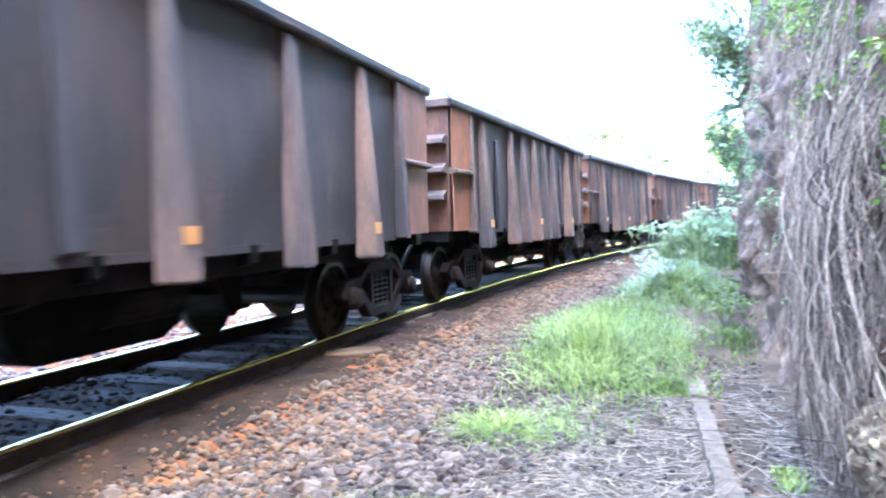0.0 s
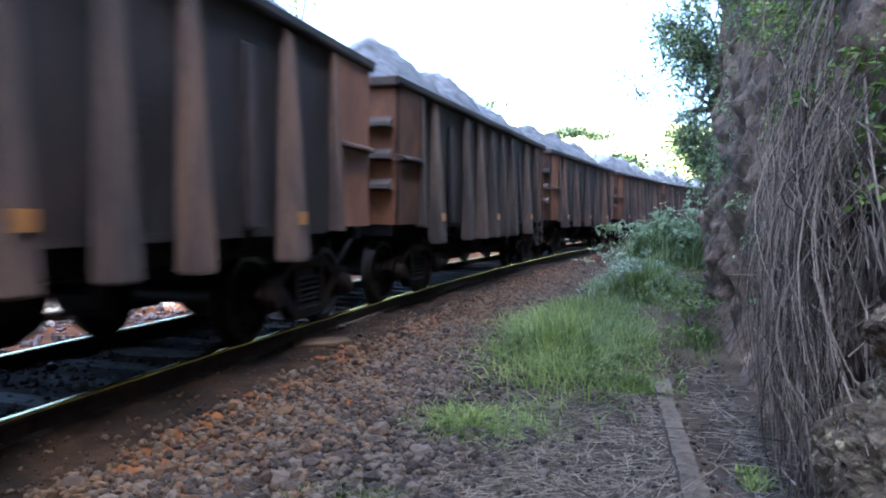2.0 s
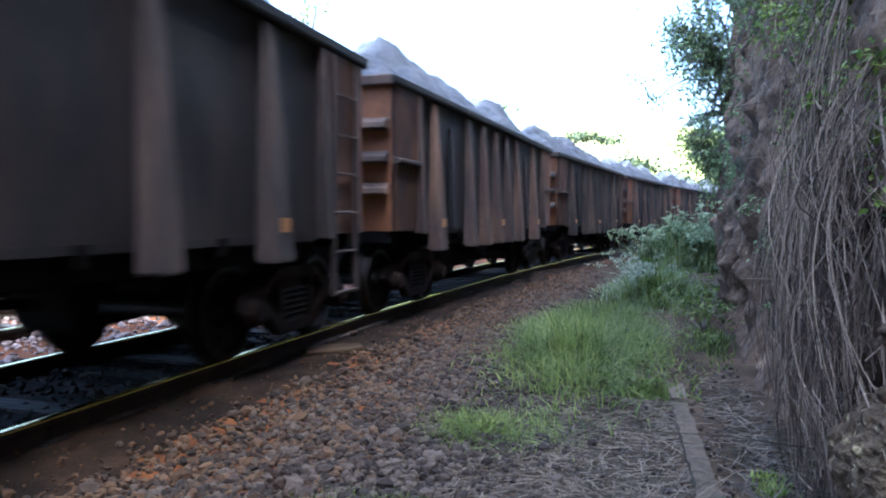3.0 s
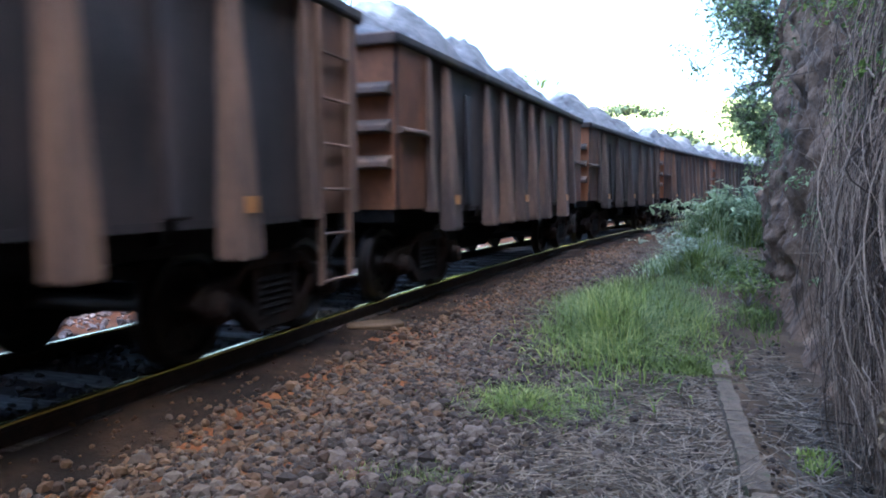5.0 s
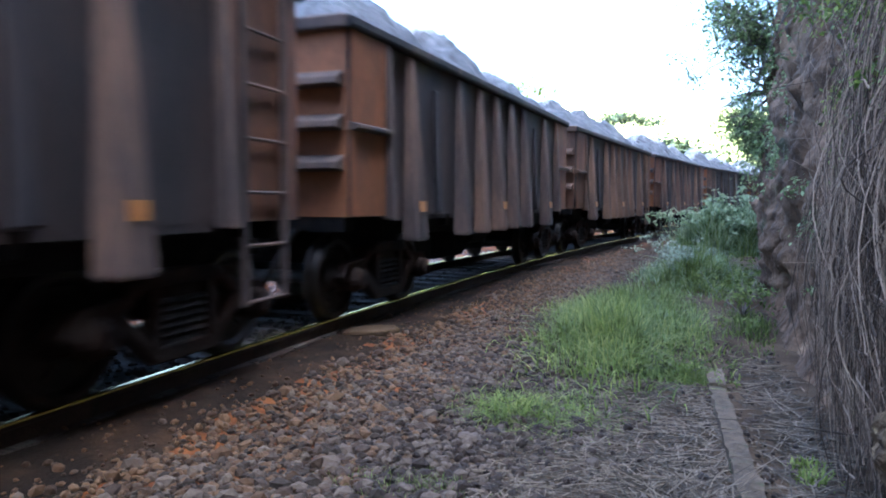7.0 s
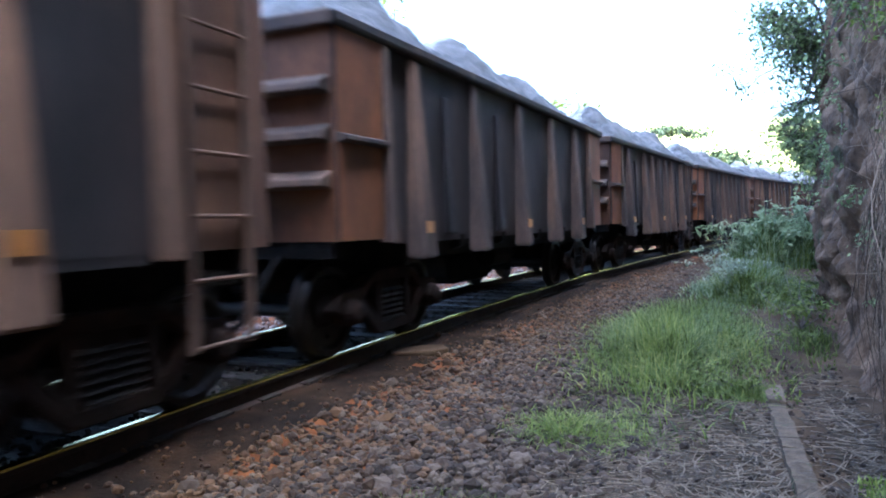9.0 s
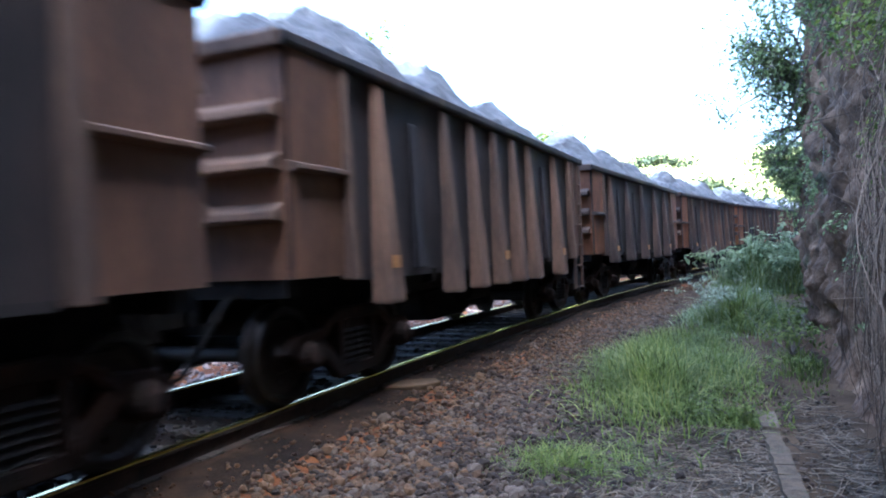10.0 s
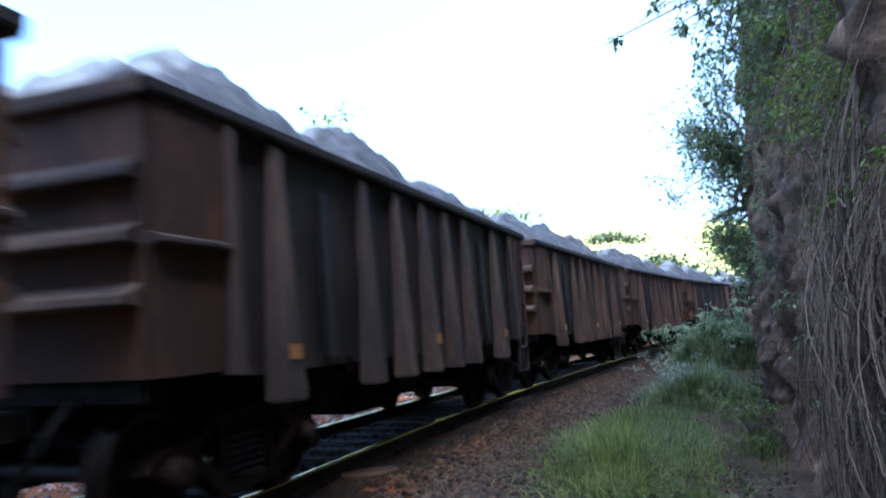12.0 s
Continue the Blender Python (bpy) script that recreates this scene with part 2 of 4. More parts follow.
def line_x(y):
    """The x of the line's middle abreast of y."""
    if y < BEND_AT:
        return TRACK_X
    a = math.asin(min((y - BEND_AT) / RADIUS, 0.702))
    return TRACK_X + RADIUS * (1 - math.cos(a)) + max(0.0, y - BEND_AT - 0.702 * RADIUS) * 0.986


# ---- ground ----
def ground_z(x, y):
    d = x - line_x(y)
    bed = 0.1 * max(0.0, min(1.0, (2.5 - d) / 1.3)) if d > 0 else 0.1 * max(0.0, min(1.0, (d + 7.5) / 1.5))
    gutter = -0.1 * max(0.0, min(1.0, (x - 0.42) / 0.15)) if y < 12 else 0.0
    return bed + gutter + 0.03 * noise.noise((x * 0.9, y * 0.9, 0)) + 0.012 * noise.noise((x * 5, y * 5, 3))


def spread(fine_lo, fine_hi, step, lo, hi, growth=1.35):
    """Coordinates that are close together between fine_lo and fine_hi and widen outwards."""
    mid = list(np.arange(fine_lo, fine_hi + step / 2, step))
    up, down, s = [mid[-1]], [mid[0]], step
    while up[-1] < hi or down[-1] > lo:
        s *= growth
        if up[-1] < hi:
            up.append(min(hi, up[-1] + s))
        if down[-1] > lo:
            down.append(max(lo, down[-1] - s))
    return [float(v) for v in down[:0:-1] + mid + up[1:]]


def sheet(name, us, vs, at, mats, pick=None):
    verts = [at(u, v) for v in vs for u in us]
    n = len(us)
    faces = [(j * n + i, j * n + i + 1, (j + 1) * n + i + 1, (j + 1) * n + i) for j in range(len(vs) - 1) for i in range(n - 1)]
    ob = raw(name, verts, faces, mats[0], smooth=True)
    for m in mats[1:]:
        ob.data.materials.append(m)
    if pick:
        ob.data.polygons.foreach_set("material_index", [pick(us[i], vs[j]) for j in range(len(vs) - 1) for i in range(n - 1)])
    return ob


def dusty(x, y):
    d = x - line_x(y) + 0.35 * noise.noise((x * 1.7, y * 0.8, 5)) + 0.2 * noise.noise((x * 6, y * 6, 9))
    # 2: strip along the track whose soil is coloured as shaded by the train
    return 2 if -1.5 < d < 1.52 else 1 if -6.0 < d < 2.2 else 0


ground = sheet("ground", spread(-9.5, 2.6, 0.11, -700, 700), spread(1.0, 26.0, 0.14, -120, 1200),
               lambda x, y: (x, y, ground_z(x, y) if abs(x) < 60 and y < 150 else 0.0), [M_GROUND, M_SAND, M_SHADESOIL], dusty)
tagged(ground, "brown soil and orange ballast dust beside the railway", "ground", kind="structure")

# ---- loose stones ----
ICO = bmesh.new()
bmesh.ops.create_icosphere(ICO, subdivisions=1, radius=1.0)
ICO_V = np.array([v.co[:] for v in ICO.verts])
ICO_F = [[v.index for v in f.verts] for f in ICO.faces]
ICO.free()
rng = np.random.default_rng(7)


def stones(name, places, size, mat, label):
    """One mesh of angular stones at (x, y, z, scale)."""
    verts, faces = [], []
    for i, (x, y, z, k) in enumerate(places):
        q = np.linalg.qr(rng.normal(size=(3, 3)))[0]
        shape = ICO_V * rng.uniform(0.72, 1.15, (len(ICO_V), 1)) * rng.uniform(0.55, 1.0, 3)
        v = (shape @ q) * size * k
        v[:, 2] *= 0.8
        verts.append(v + (x, y, z + size * k * 0.25))
        faces += [[a + i * len(ICO_V) for a in f] for f in ICO_F]
    ob = raw(name, np.concatenate(verts), faces, mat)
    return tagged(ob, label, "gravel", kind="stuff")


def scatter_line(n, s0, s1, o0, o1, edge=0.3, power=1.6):
    out = []
    for _ in range(n):
        s = s0 + (s1 - s0) * rng.random() ** power
        p, _a = line(s, rng.uniform(o0, o1) + rng.normal() * edge)
        out.append((p.x, p.y, ground_z(p.x, p.y), rng.lognormal(0, 0.3)))
    return out


stones("ballast_gravel", [p for p in scatter_line(14000, 2.2, 24, 1.9, 3.5, 0.25) if p[0] < 0.1], 0.034, M_STONE, "grey and brown angular ballast gravel beside the track")
stones("dusty_gravel", scatter_line(12000, 2.2, 34, 1.62, 2.7, 0.18) + [(x, y, z, k * 0.55) for x, y, z, k in scatter_line(1500, 2.2, 20, 1.3, 1.95)], 0.03, M_STONE_DUST, "orange dust-covered ballast gravel")
stones("sleeper_gravel", scatter_line(2600, 1.5, 16, -1.3, 0.72, 0.06), 0.033, M_STONE_SHADE, "dark ballast gravel between the rails")
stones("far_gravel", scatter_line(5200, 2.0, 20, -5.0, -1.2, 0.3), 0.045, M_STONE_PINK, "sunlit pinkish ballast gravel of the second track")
stones("loose_gravel", [(x, y, ground_z(x, y), k) for x, y, k in zip(rng.uniform(-1.4, 0.95, 3200), 2.3 + 6 * rng.random(3200) ** 1.4, rng.lognormal(0, 0.4, 3200))],
       0.017, M_STONE, "scattered pebbles on bare soil")


# ---- rails and sleepers ----
def rail(offset, s0, s1, name):
    body = [(-0.07, 0.0), (0.07, 0.0), (0.07, 0.015), (0.012, 0.03), (0.012, 0.12), (0.034, 0.13), (0.034, 0.155), (-0.034, 0.155), (-0.034, 0.13), (-0.012, 0.12),
            (-0.012, 0.03), (-0.07, 0.015)]
    head = [(-0.034, 0.155), (0.034, 0.155), (0.031, 0.168), (0.02, 0.172), (-0.02, 0.172), (-0.031, 0.168)]
    holder = new(name)
    tagged(holder, "rusty steel rail with a polished running surface", "rail", "rails of the line", "structure")
    for nm, outline, mat in (("rail_web", body, M_RAIL), ("rail_head", head, M_RAILTOP)):
        stations = [s0 + (s1 - s0) * i / 160 for i in range(161)]
        verts, faces, n = [], [], len(outline)
        for s in stations:
            for a, b in outline:
                p, _ = line(s, offset + a)
                verts.append((p.x, p.y, RAIL_Z - 0.172 + b))
        for i in range(160):
            for k in range(n):
                faces.append((i * n + k, i * n + (k + 1) % n, (i + 1) * n + (k + 1) % n, (i + 1) * n + k))
        raw(nm, verts, faces, mat, holder)
    return holder


for i, off in enumerate((0.8, -0.8, -2.5, -4.1)):
    rail(off, -150, 200, f"rail_{i + 1}")

bm = bmesh.new()
box(bm, -0.89, 0.89, -0.12, 0.12, -0.12, 0.02)
bevel(bm, 0.015)
sleeper_mesh = bpy.data.meshes.new("sleeper")
bm.to_mesh(sleeper_mesh)
bm.free()
sleeper_mesh.materials.append(M_SLEEPER)
for track_off in (0.0, -3.3):
    track = new("track_1" if track_off == 0 else "track_2")
    tagged(track, "weathered sleepers half buried in ballast under the rails", "sleepers", kind="structure")
    for i in range(-4, 70):
        ob = new("sleeper", sleeper_mesh)
        p, a = line(i * 0.62 + rng.uniform(-0.03, 0.03), track_off)
        ob.parent = track
        ob.matrix_basis = pose(p.x, p.y, 0.1, 0, 0, -math.degrees(a) + rng.uniform(-1.5, 1.5))

# flat slab of old concrete lying beside the rail
bm = bmesh.new()
prism(bm, [(-0.3, -0.12), (0.12, -0.16), (0.3, -0.05), (0.26, 0.13), (-0.1, 0.16), (-0.32, 0.06)], -0.03, 0.025, "z")
slab = part("slab", bevel(bm, 0.012), M_GROUND)
slab.matrix_basis = pose(-3.15, 7.15, ground_z(-3.15, 7.15) + 0.02, 3, -2, 25)
tagged(slab, "flat broken slab of dusty concrete beside the rail", "slab")

# kerb of the gutter under the cliff
kerb = new("kerb")
tagged(kerb, "old mossy concrete kerb edging the gutter under the cliff", "kerb", kind="structure")
y = 1.2
while y < 6.3:
    length = rng.uniform(0.45, 0.62)
    bm = bmesh.new()
    box(bm, -0.095, 0.025, 0.003, length - 0.006, -0.16, 0.0)
    bmesh.ops.subdivide_edges(bm, edges=bm.edges, cuts=4, use_grid_fill=True)
    for v in bm.verts:
        v.co += noise.noise_vector((v.co + Vector((0, y, 0))) * 11) * 0.02
    ob = part("kerb_stone", bm, M_KERB, kerb)
    ob.matrix_basis = pose(0.5 - 0.032 * y + 0.012 * max(0.0, 4.2 - y) ** 2, y, 0.065 + rng.uniform(-0.014, 0.014), 0, rng.uniform(-3, 3), 1.6 + rng.uniform(-1, 1))
    y += length


# ---- cliff ----
def cliff_x(y):
    known = [(-60, 2.2), (0, 1.7), (2.5, 1.4), (4.0, 1.14), (6.3, 1.2), (8.7, 1.2), (12, 1.35), (16, 1.55), (22, 2.05), (26, 2.9)]
    if y > 26:
        return 2.9 + (line_x(y) - line_x(26)) * 1.25
    return float(np.interp(y, [k[0] for k in known], [k[1] for k in known]))


CLIFF_H = 17.8


def cliff_face(y, z):
    """The point of the cliff abreast of y at the height z; beyond its top the ground runs back."""
    if z > CLIFF_H:
        back = (z - CLIFF_H) * 8
        return (cliff_x(y) + 1.2 + back, y, CLIFF_H + 0.6 * noise.noise((y * 0.2, back * 0.2, 1)))
    p = Vector((0, y, z))
    rough = 0.34 * noise.noise((1, y * 0.55, z * 0.28)) + 0.26 * noise.noise((4, y * 1.5, z * 0.7)) + 0.15 * noise.noise((9, y * 3.7, z * 1.5))
    rough += 0.3 * (noise.turbulence(Vector((2, y * 1.9, z * 1.0)), 5, True) - 0.55)
    rough += 0.16 * (noise.ridged_multi_fractal((7, y * 1.3, z * 0.9), 0.9, 2.1, 4, 1.0, 2.0) - 1.0) * 0.5
    rough += 0.22 * max(0.0, noise.noise((12, y * 1.1, z * 1.9)) - 0.15)
    rough += 0.1 * noise.turbulence(Vector((5, y * 5.5, z * 4.0)), 4, True) + 0.16 * max(0.0, noise.noise((15, y * 3.4, z * 2.2)) - 0.2)
    foot = 0.14 * max(0.0, 1 - z / 0.4) ** 2
    return (cliff_x(y) + rough * min(1.0, 0.35 + z * 0.6) - foot + 0.05 * z * (1 if z > 5 else z / 5), y, z - 0.15)


cliff = sheet("cliff", [*spread(2.0, 11.0, 0.045, -70, 11.0)[:-1], *spread(11.0, 24.0, 0.09, 11.0, 200)], [*np.arange(0, 3.6, 0.05), *np.arange(3.6, 5.0, 0.1), *np.arange(5.0, CLIFF_H, 0.3), CLIFF_H, CLIFF_H + 0.4, CLIFF_H + 1.5, CLIFF_H + 12], cliff_face, [M_CLIFF])
tagged(cliff, "steep weathered cliff of grey-brown earth and rock", "cliff", kind="structure")


def boulder(name, radii, at, seed, label):
    bm = bmesh.new()
    bmesh.ops.create_icosphere(bm, subdivisions=6, radius=1.0)
    for v in bm.verts:
        c = v.co + Vector((seed, seed * 2, 0))
        k = 0.9 + 0.3 * noise.noise(c * 1.3) + 0.2 * noise.turbulence(c * 2.1, 6, True) + 0.09 * noise.turbulence(c * 7, 4, True) - 0.16 * max(0.0, noise.noise(c * 4.3) - 0.25)
        v.co = Vector((v.co.x * radii[0], v.co.y * radii[1], v.co.z * radii[2])) * k
    bm.transform(Matrix.Translation(at))
    ob = part(name, bm, M_ROCK)
    return tagged(ob, label, "rock")


boulder("rock_outcrop", (0.62, 0.75, 0.62), (1.5, 3.32, 0.44), 3, "lichened conglomerate rock jutting from the foot of the cliff")
boulder("rock_outcrop", (0.46, 0.5, 0.3), (1.42, 3.2, 1.06), 8, "small mottled rock ledge above the larger outcrop")


# ---- plants ----
def blades(name, n, where, height, width, mat, lean=0.5, parent=None, segments=3):
    """Grass: each blade a narrow bent strip; where() gives (x, y, z, scale)."""
    verts, faces = [], []
    for _ in range(n):
        x, y, z, k = where()
        h, w = height * k * rng.uniform(0.55, 1.15), width * rng.uniform(0.7, 1.3)
        a, b = rng.uniform(0, math.tau), rng.uniform(0.1, 1) * lean
        dx, dy = math.cos(a), math.sin(a)
        base = len(verts)
        for i in range(segments + 1):
            f = i / segments
            r, up, half = h * b * f * f, h * f * (1 - 0.35 * b * f), w * (1 - f) ** 0.7 * 0.5
            for side in (-1, 1) if i < segments else (0,):
                verts.append((x + dx * r - dy * half * side, y + dy * r + dx * half * side, z + up))
        for i in range(segments - 1):
            q = base + 2 * i
            faces.append((q, q + 1, q + 3, q + 2))
        q = base + 2 * (segments - 1)
        faces.append((q, q + 1, q + 2))
    return raw(name, verts, faces, mat, parent)


def patch(cx, cy, rx, ry, taper=0.7):
    """Places in an oval patch, thinner and lower towards its uneven edge."""
    def where():
        while True:
            u, v = rng.normal(0, 0.45), rng.normal(0, 0.45)
            r = math.hypot(u, v)
            x, y = cx + rx * u, cy + ry * v
            if r < 1.25 + 0.4 * noise.noise((u * 3, v * 3, cx)) and rng.random() < 0.75 + 0.9 * noise.noise((x * 2.1, y * 1.6, 4)):
                return x, y, ground_z(x, y) - 0.01, (1 - taper * min(1, r) ** 2) * (0.8 + 0.55 * noise.noise((x * 1.4, y * 1.1, 8)))
    return where


def grass(label, sets, name="grass_clump"):
    holder = new(name)
    tagged(holder, label, "grass")
    for i, (n, where, h, w, mat, lean) in enumerate(sets):
        blades(("grass", "pale_grass", "seed_grass")[min(i, 2)], n, where, h, w, mat, lean, holder)
        tagged(holder.children[-1], kind="stuff")
    return holder


grass("dense bright green grass growing beside the ballast", [(5000, patch(-0.66, 9.3, 0.98, 3.6), 0.62, 0.018, M_GRASS, 1.9), (2600, patch(-0.66, 8.6, 1.0, 3.2), 0.66, 0.014, M_GRASS_LIGHT, 2.1)])
grass("low yellow-green grass tuft on the gravel", [(700, patch(-1.02, 5.1, 0.6, 0.55), 0.27, 0.011, M_GRASS_LIGHT, 2.4), (900, patch(-1.0, 5.15, 0.85, 0.75), 0.2, 0.010, M_GRASS, 2.4)])
grass("low leafy weeds at the end of the kerb", [(900, patch(0.0, 6.55, 0.4, 0.4), 0.22, 0.02, M_GRASS, 1.2)])
grass("sparse short grass in the gravel", [(800, patch(-1.4, 3.5, 0.6, 0.3), 0.11, 0.006, M_GRASS, 1.3)])
grass("tall plume grass with pale seed heads", [(4200, patch(0.2, 15.2, 1.0, 3.0), 0.85, 0.025, M_GRASS, 1.7), (1800, patch(0.1, 15.2, 1.0, 2.6), 0.8, 0.025, M_REED, 1.7)])
grass("tall rounded clump of reedy grass at the foot of the cliff", [(3400, patch(1.1, 23.5, 1.3, 1.6, 0.45), 1.95, 0.035, M_REED, 1.2), (2600, patch(1.1, 23.2, 1.3, 1.5, 0.45), 1.75, 0.03, M_GRASS, 1.2)])
grass("low weeds in the gutter under the cliff", [(420, patch(0.8, 10.2, 0.35, 2.2), 0.28, 0.02, M_GRASS, 1.2), (160, patch(0.72, 4.7, 0.16, 0.3), 0.16, 0.02, M_GRASS_LIGHT, 1.2)])
grass("rough green grass bank beyond the second track", [(6000, lambda: (rng.uniform(-16, -10), rng.uniform(2, 34), 0.0, 1.0), 0.7, 0.04, M_GRASS_LIGHT, 0.8)], "grass_bank")


def straw(name, n, where, length, label, thick=0.004, flat=True):
    verts, faces = [], []
    for _ in range(n):
        x, y, z = where()
        a, L = rng.uniform(0, math.tau), length * rng.uniform(0.4, 1.3)
        d = Vector((math.cos(a), math.sin(a), rng.uniform(0.0, 0.12 if flat else 0.8)))
        p = Vector((x, y, z + 0.008))
        bend = Vector((rng.normal(), rng.normal(), 0)) * 0.06 * L
        tube(verts, faces, [p, p + d * L * 0.5 + bend, p + d * L], [thick, thick, thick * 0.5], 3)
    ob = raw(name, verts, faces, M_STRAW)
    return tagged(ob, label, "dead straw", kind="stuff")


def on_soil(x0, x1, y0, y1):
    def where():
        x, y = rng.uniform(x0, x1), rng.uniform(y0, y1)
        return x, y, ground_z(x, y)
    return where


straw("dead_straw", 2800, on_soil(-1.0, 0.25, 2.3, 6.2), 0.22, "matted dead straw and twigs on the soil")
straw("dead_straw", 260, on_soil(-0.15, 0.3, 3.0, 3.9), 0.25, "clump of upright dead straw by the kerb", 0.004, False)
straw("gutter_litter", 900, on_soil(0.42, 0.95, 2.8, 8.0), 0.18, "dead twigs lying in the gutter")
straw("gutter_litter", 160, on_soil(0.5, 0.9, 2.9, 6.0), 0.6, "long broken stems fallen across the gutter", 0.005)


def hanging_roots(bunches, y0, y1, low, high, stalks, label, thin=1.0):
    """Bunches of thin strands that hang, bow and cross before the cliff; they reach the ground where they are densest."""
    verts, faces = [], []
    for _ in range(bunches):
        by = y0 + (y1 - y0) * rng.random()
        bz = rng.uniform(low, high)
        reach = max(0.4, min(bz - 0.55 * max(0.0, min(by, 6.0) - 4.7) - 0.35 * max(0.0, 4.0 - by), rng.uniform(0.7, 2.6)))
        lean, out, fan = (4.35 - by) * 0.14 + rng.normal() * 0.24, rng.uniform(0.03, 0.24), rng.uniform(0.08, 0.42)
        for _ in range(rng.integers(4, 11)):
            y, z = by + rng.normal() * 0.07, bz + rng.normal() * 0.16
            go = reach * rng.uniform(0.35, 1.15)
            side, bow, ph = lean + rng.normal() * fan, rng.normal() * 0.09, rng.uniform(0, 6)
            o = out + abs(rng.normal()) * 0.05
            pts, k = [], 8
            for i in range(k):
                f = i / (k - 1)
                yy = y + side * f ** 1.4 * go + bow * math.sin(math.pi * f) + 0.018 * math.sin(7 * f + ph)
                zz = max(0.0, z - go * f)
                x = cliff_x(yy) - 0.12 - o * math.sin(math.pi * min(1, f * 0.8 + 0.12)) - 0.1 * f + 0.01 * math.sin(4 * f + ph)
                pts.append(Vector((x, yy, zz)))
            r = thin * rng.choice([0.002, 0.003, 0.0045, 0.007], p=[0.35, 0.4, 0.2, 0.05])
            tube(verts, faces, pts, [r * (1 - 0.5 * i / k) for i in range(k)], 4)
    for _ in range(stalks):   # broken stalks lying across the mass
        y, z = rng.normal(4.5, 0.55), rng.normal(1.1, 0.55)
        z = max(0.15, z)
        x = cliff_x(y) - rng.uniform(0.12, 0.35)
        d = Vector((rng.normal() * 0.1, rng.normal() * 0.7, rng.normal())).normalized() * rng.uniform(0.12, 0.5) * rng.lognormal(0, 0.35)
        p = Vector((x, y, z))
        tube(verts, faces, [p, p + d * 0.5 + Vector((0, 0, 0.02)), p + d], [rng.choice([0.0028, 0.0042, 0.0065]), 0.003, 0.0015], 4)
    ob = raw("hanging_roots", verts, faces, M_ROOT)
    return tagged(ob, label, "roots", kind="stuff")


hanging_roots(60, 3.65, 5.4, 1.2, 2.75, 1000, "curtain of dry grey roots and stems hanging down the cliff")


def leaf_mesh(name, spots, size, mat, parent, droop=0.3):
    """Leaves: pointed folded blades of four triangles at the given spots."""
    verts, faces = [], []
    for c in spots:
        L = size * rng.uniform(0.6, 1.25)
        a, e = rng.uniform(0, math.tau), rng.uniform(-0.9, 0.5) - droop
        d = Vector((math.cos(a) * math.cos(e), math.sin(a) * math.cos(e), math.sin(e)))
        s = d.cross(Vector((0, 0, 1))).normalized()
        up = s.cross(d)
        s = (s * math.cos(0.6) + up * rng.uniform(-0.6, 0.6)).normalized()
        b = len(verts)
        verts += [c, c + d * L * 0.45 + s * L * 0.27 + up * L * 0.06, c + d * L, c + d * L * 0.45 - s * L * 0.27 + up * L * 0.06, c + d * L * 0.5]
        faces += [(b, b + 4, b + 1), (b + 1, b + 4, b + 2), (b, b + 3, b + 4), (b + 3, b + 2, b + 4)]
    ob = raw(name, verts, faces, mat, parent)
    return tagged(ob, kind="stuff")


def shrub(label, root, tips, leaf, per_tip, spread_r, mat, name="shrub", thick=0.03, category="shrub"):
    """A shrub: limbs curving from root to the tips, twigs and leaves round each limb's outer half."""
    holder = new(name)
    tagged(holder, label, category)
    verts, faces, spots = [], [], []
    root = Vector(root)
    for tip in tips:
        tip = Vector(tip)
        sag = Vector((rng.normal() * 0.1, rng.normal() * 0.1, 0.15)) * (tip - root).length
        pts = [root.lerp(tip, f) + sag * math.sin(math.pi * f) for f in (0, 0.25, 0.5, 0.75, 1)]
        tube(verts, faces, pts, [thick, thick * 0.8, thick * 0.6, thick * 0.4, thick * 0.2], 5)
        for _ in range(max(3, per_tip // 14)):
            f = rng.uniform(0.45, 1.0)
            p = root.lerp(tip, f) + sag * math.sin(math.pi * f)
            q = p + Vector(rng.normal(size=3)) * spread_r * 0.75
            tube(verts, faces, [p, (p + q) / 2 + Vector((0, 0, 0.04)), q], [thick * 0.25, thick * 0.2, thick * 0.1], 3)
            for _ in range(14):
                spots.append(p.lerp(q, rng.uniform(0.3, 1.1)) + Vector(rng.normal(size=3)) * spread_r * 0.16)
    raw("stem", verts, faces, M_BARK, holder)
    leaf_mesh("foliage", spots, leaf, mat, holder)
    return holder


def around(c, r, n):
    return [(c[0] + rng.normal() * r[0], c[1] + rng.normal() * r[1], c[2] + rng.normal() * r[2]) for _ in range(n)]


shrub("leafy shrub growing out of the cliff edge", (1.75, 17.5, 2.2), around((1.22, 16.5, 2.85), (0.22, 0.8, 0.4), 22), 0.1, 190, 0.42, M_LEAF)
shrub("leafy shrub overhanging the cliff edge higher up", (1.9, 17.0, 4.3), around((0.8, 16.0, 5.15), (0.36, 0.8, 0.6), 28), 0.1, 190, 0.5, M_LEAF)
shrub("thin leafy branches hanging from the cliff edge", (1.7, 16.8, 3.7), around((0.95, 16.3, 3.8), (0.2, 0.6, 0.6), 12), 0.09, 110, 0.34, M_LEAF)
shrub("dense shrub hanging from the top of the cliff", (2.2, 11.0, 6.5), around((1.1, 10.5, 5.1), (0.36, 1.6, 0.8), 36), 0.095, 200, 0.45, M_LEAF)
shrub("slender leafy branch reaching out from the cliff", (2.0, 9.6, 5.6), [(-0.65, 9.6, 5.15), (-0.2, 9.7, 5.4), (0.1, 9.4, 5.1)], 0.14, 60, 0.18, M_LEAF, "branch")
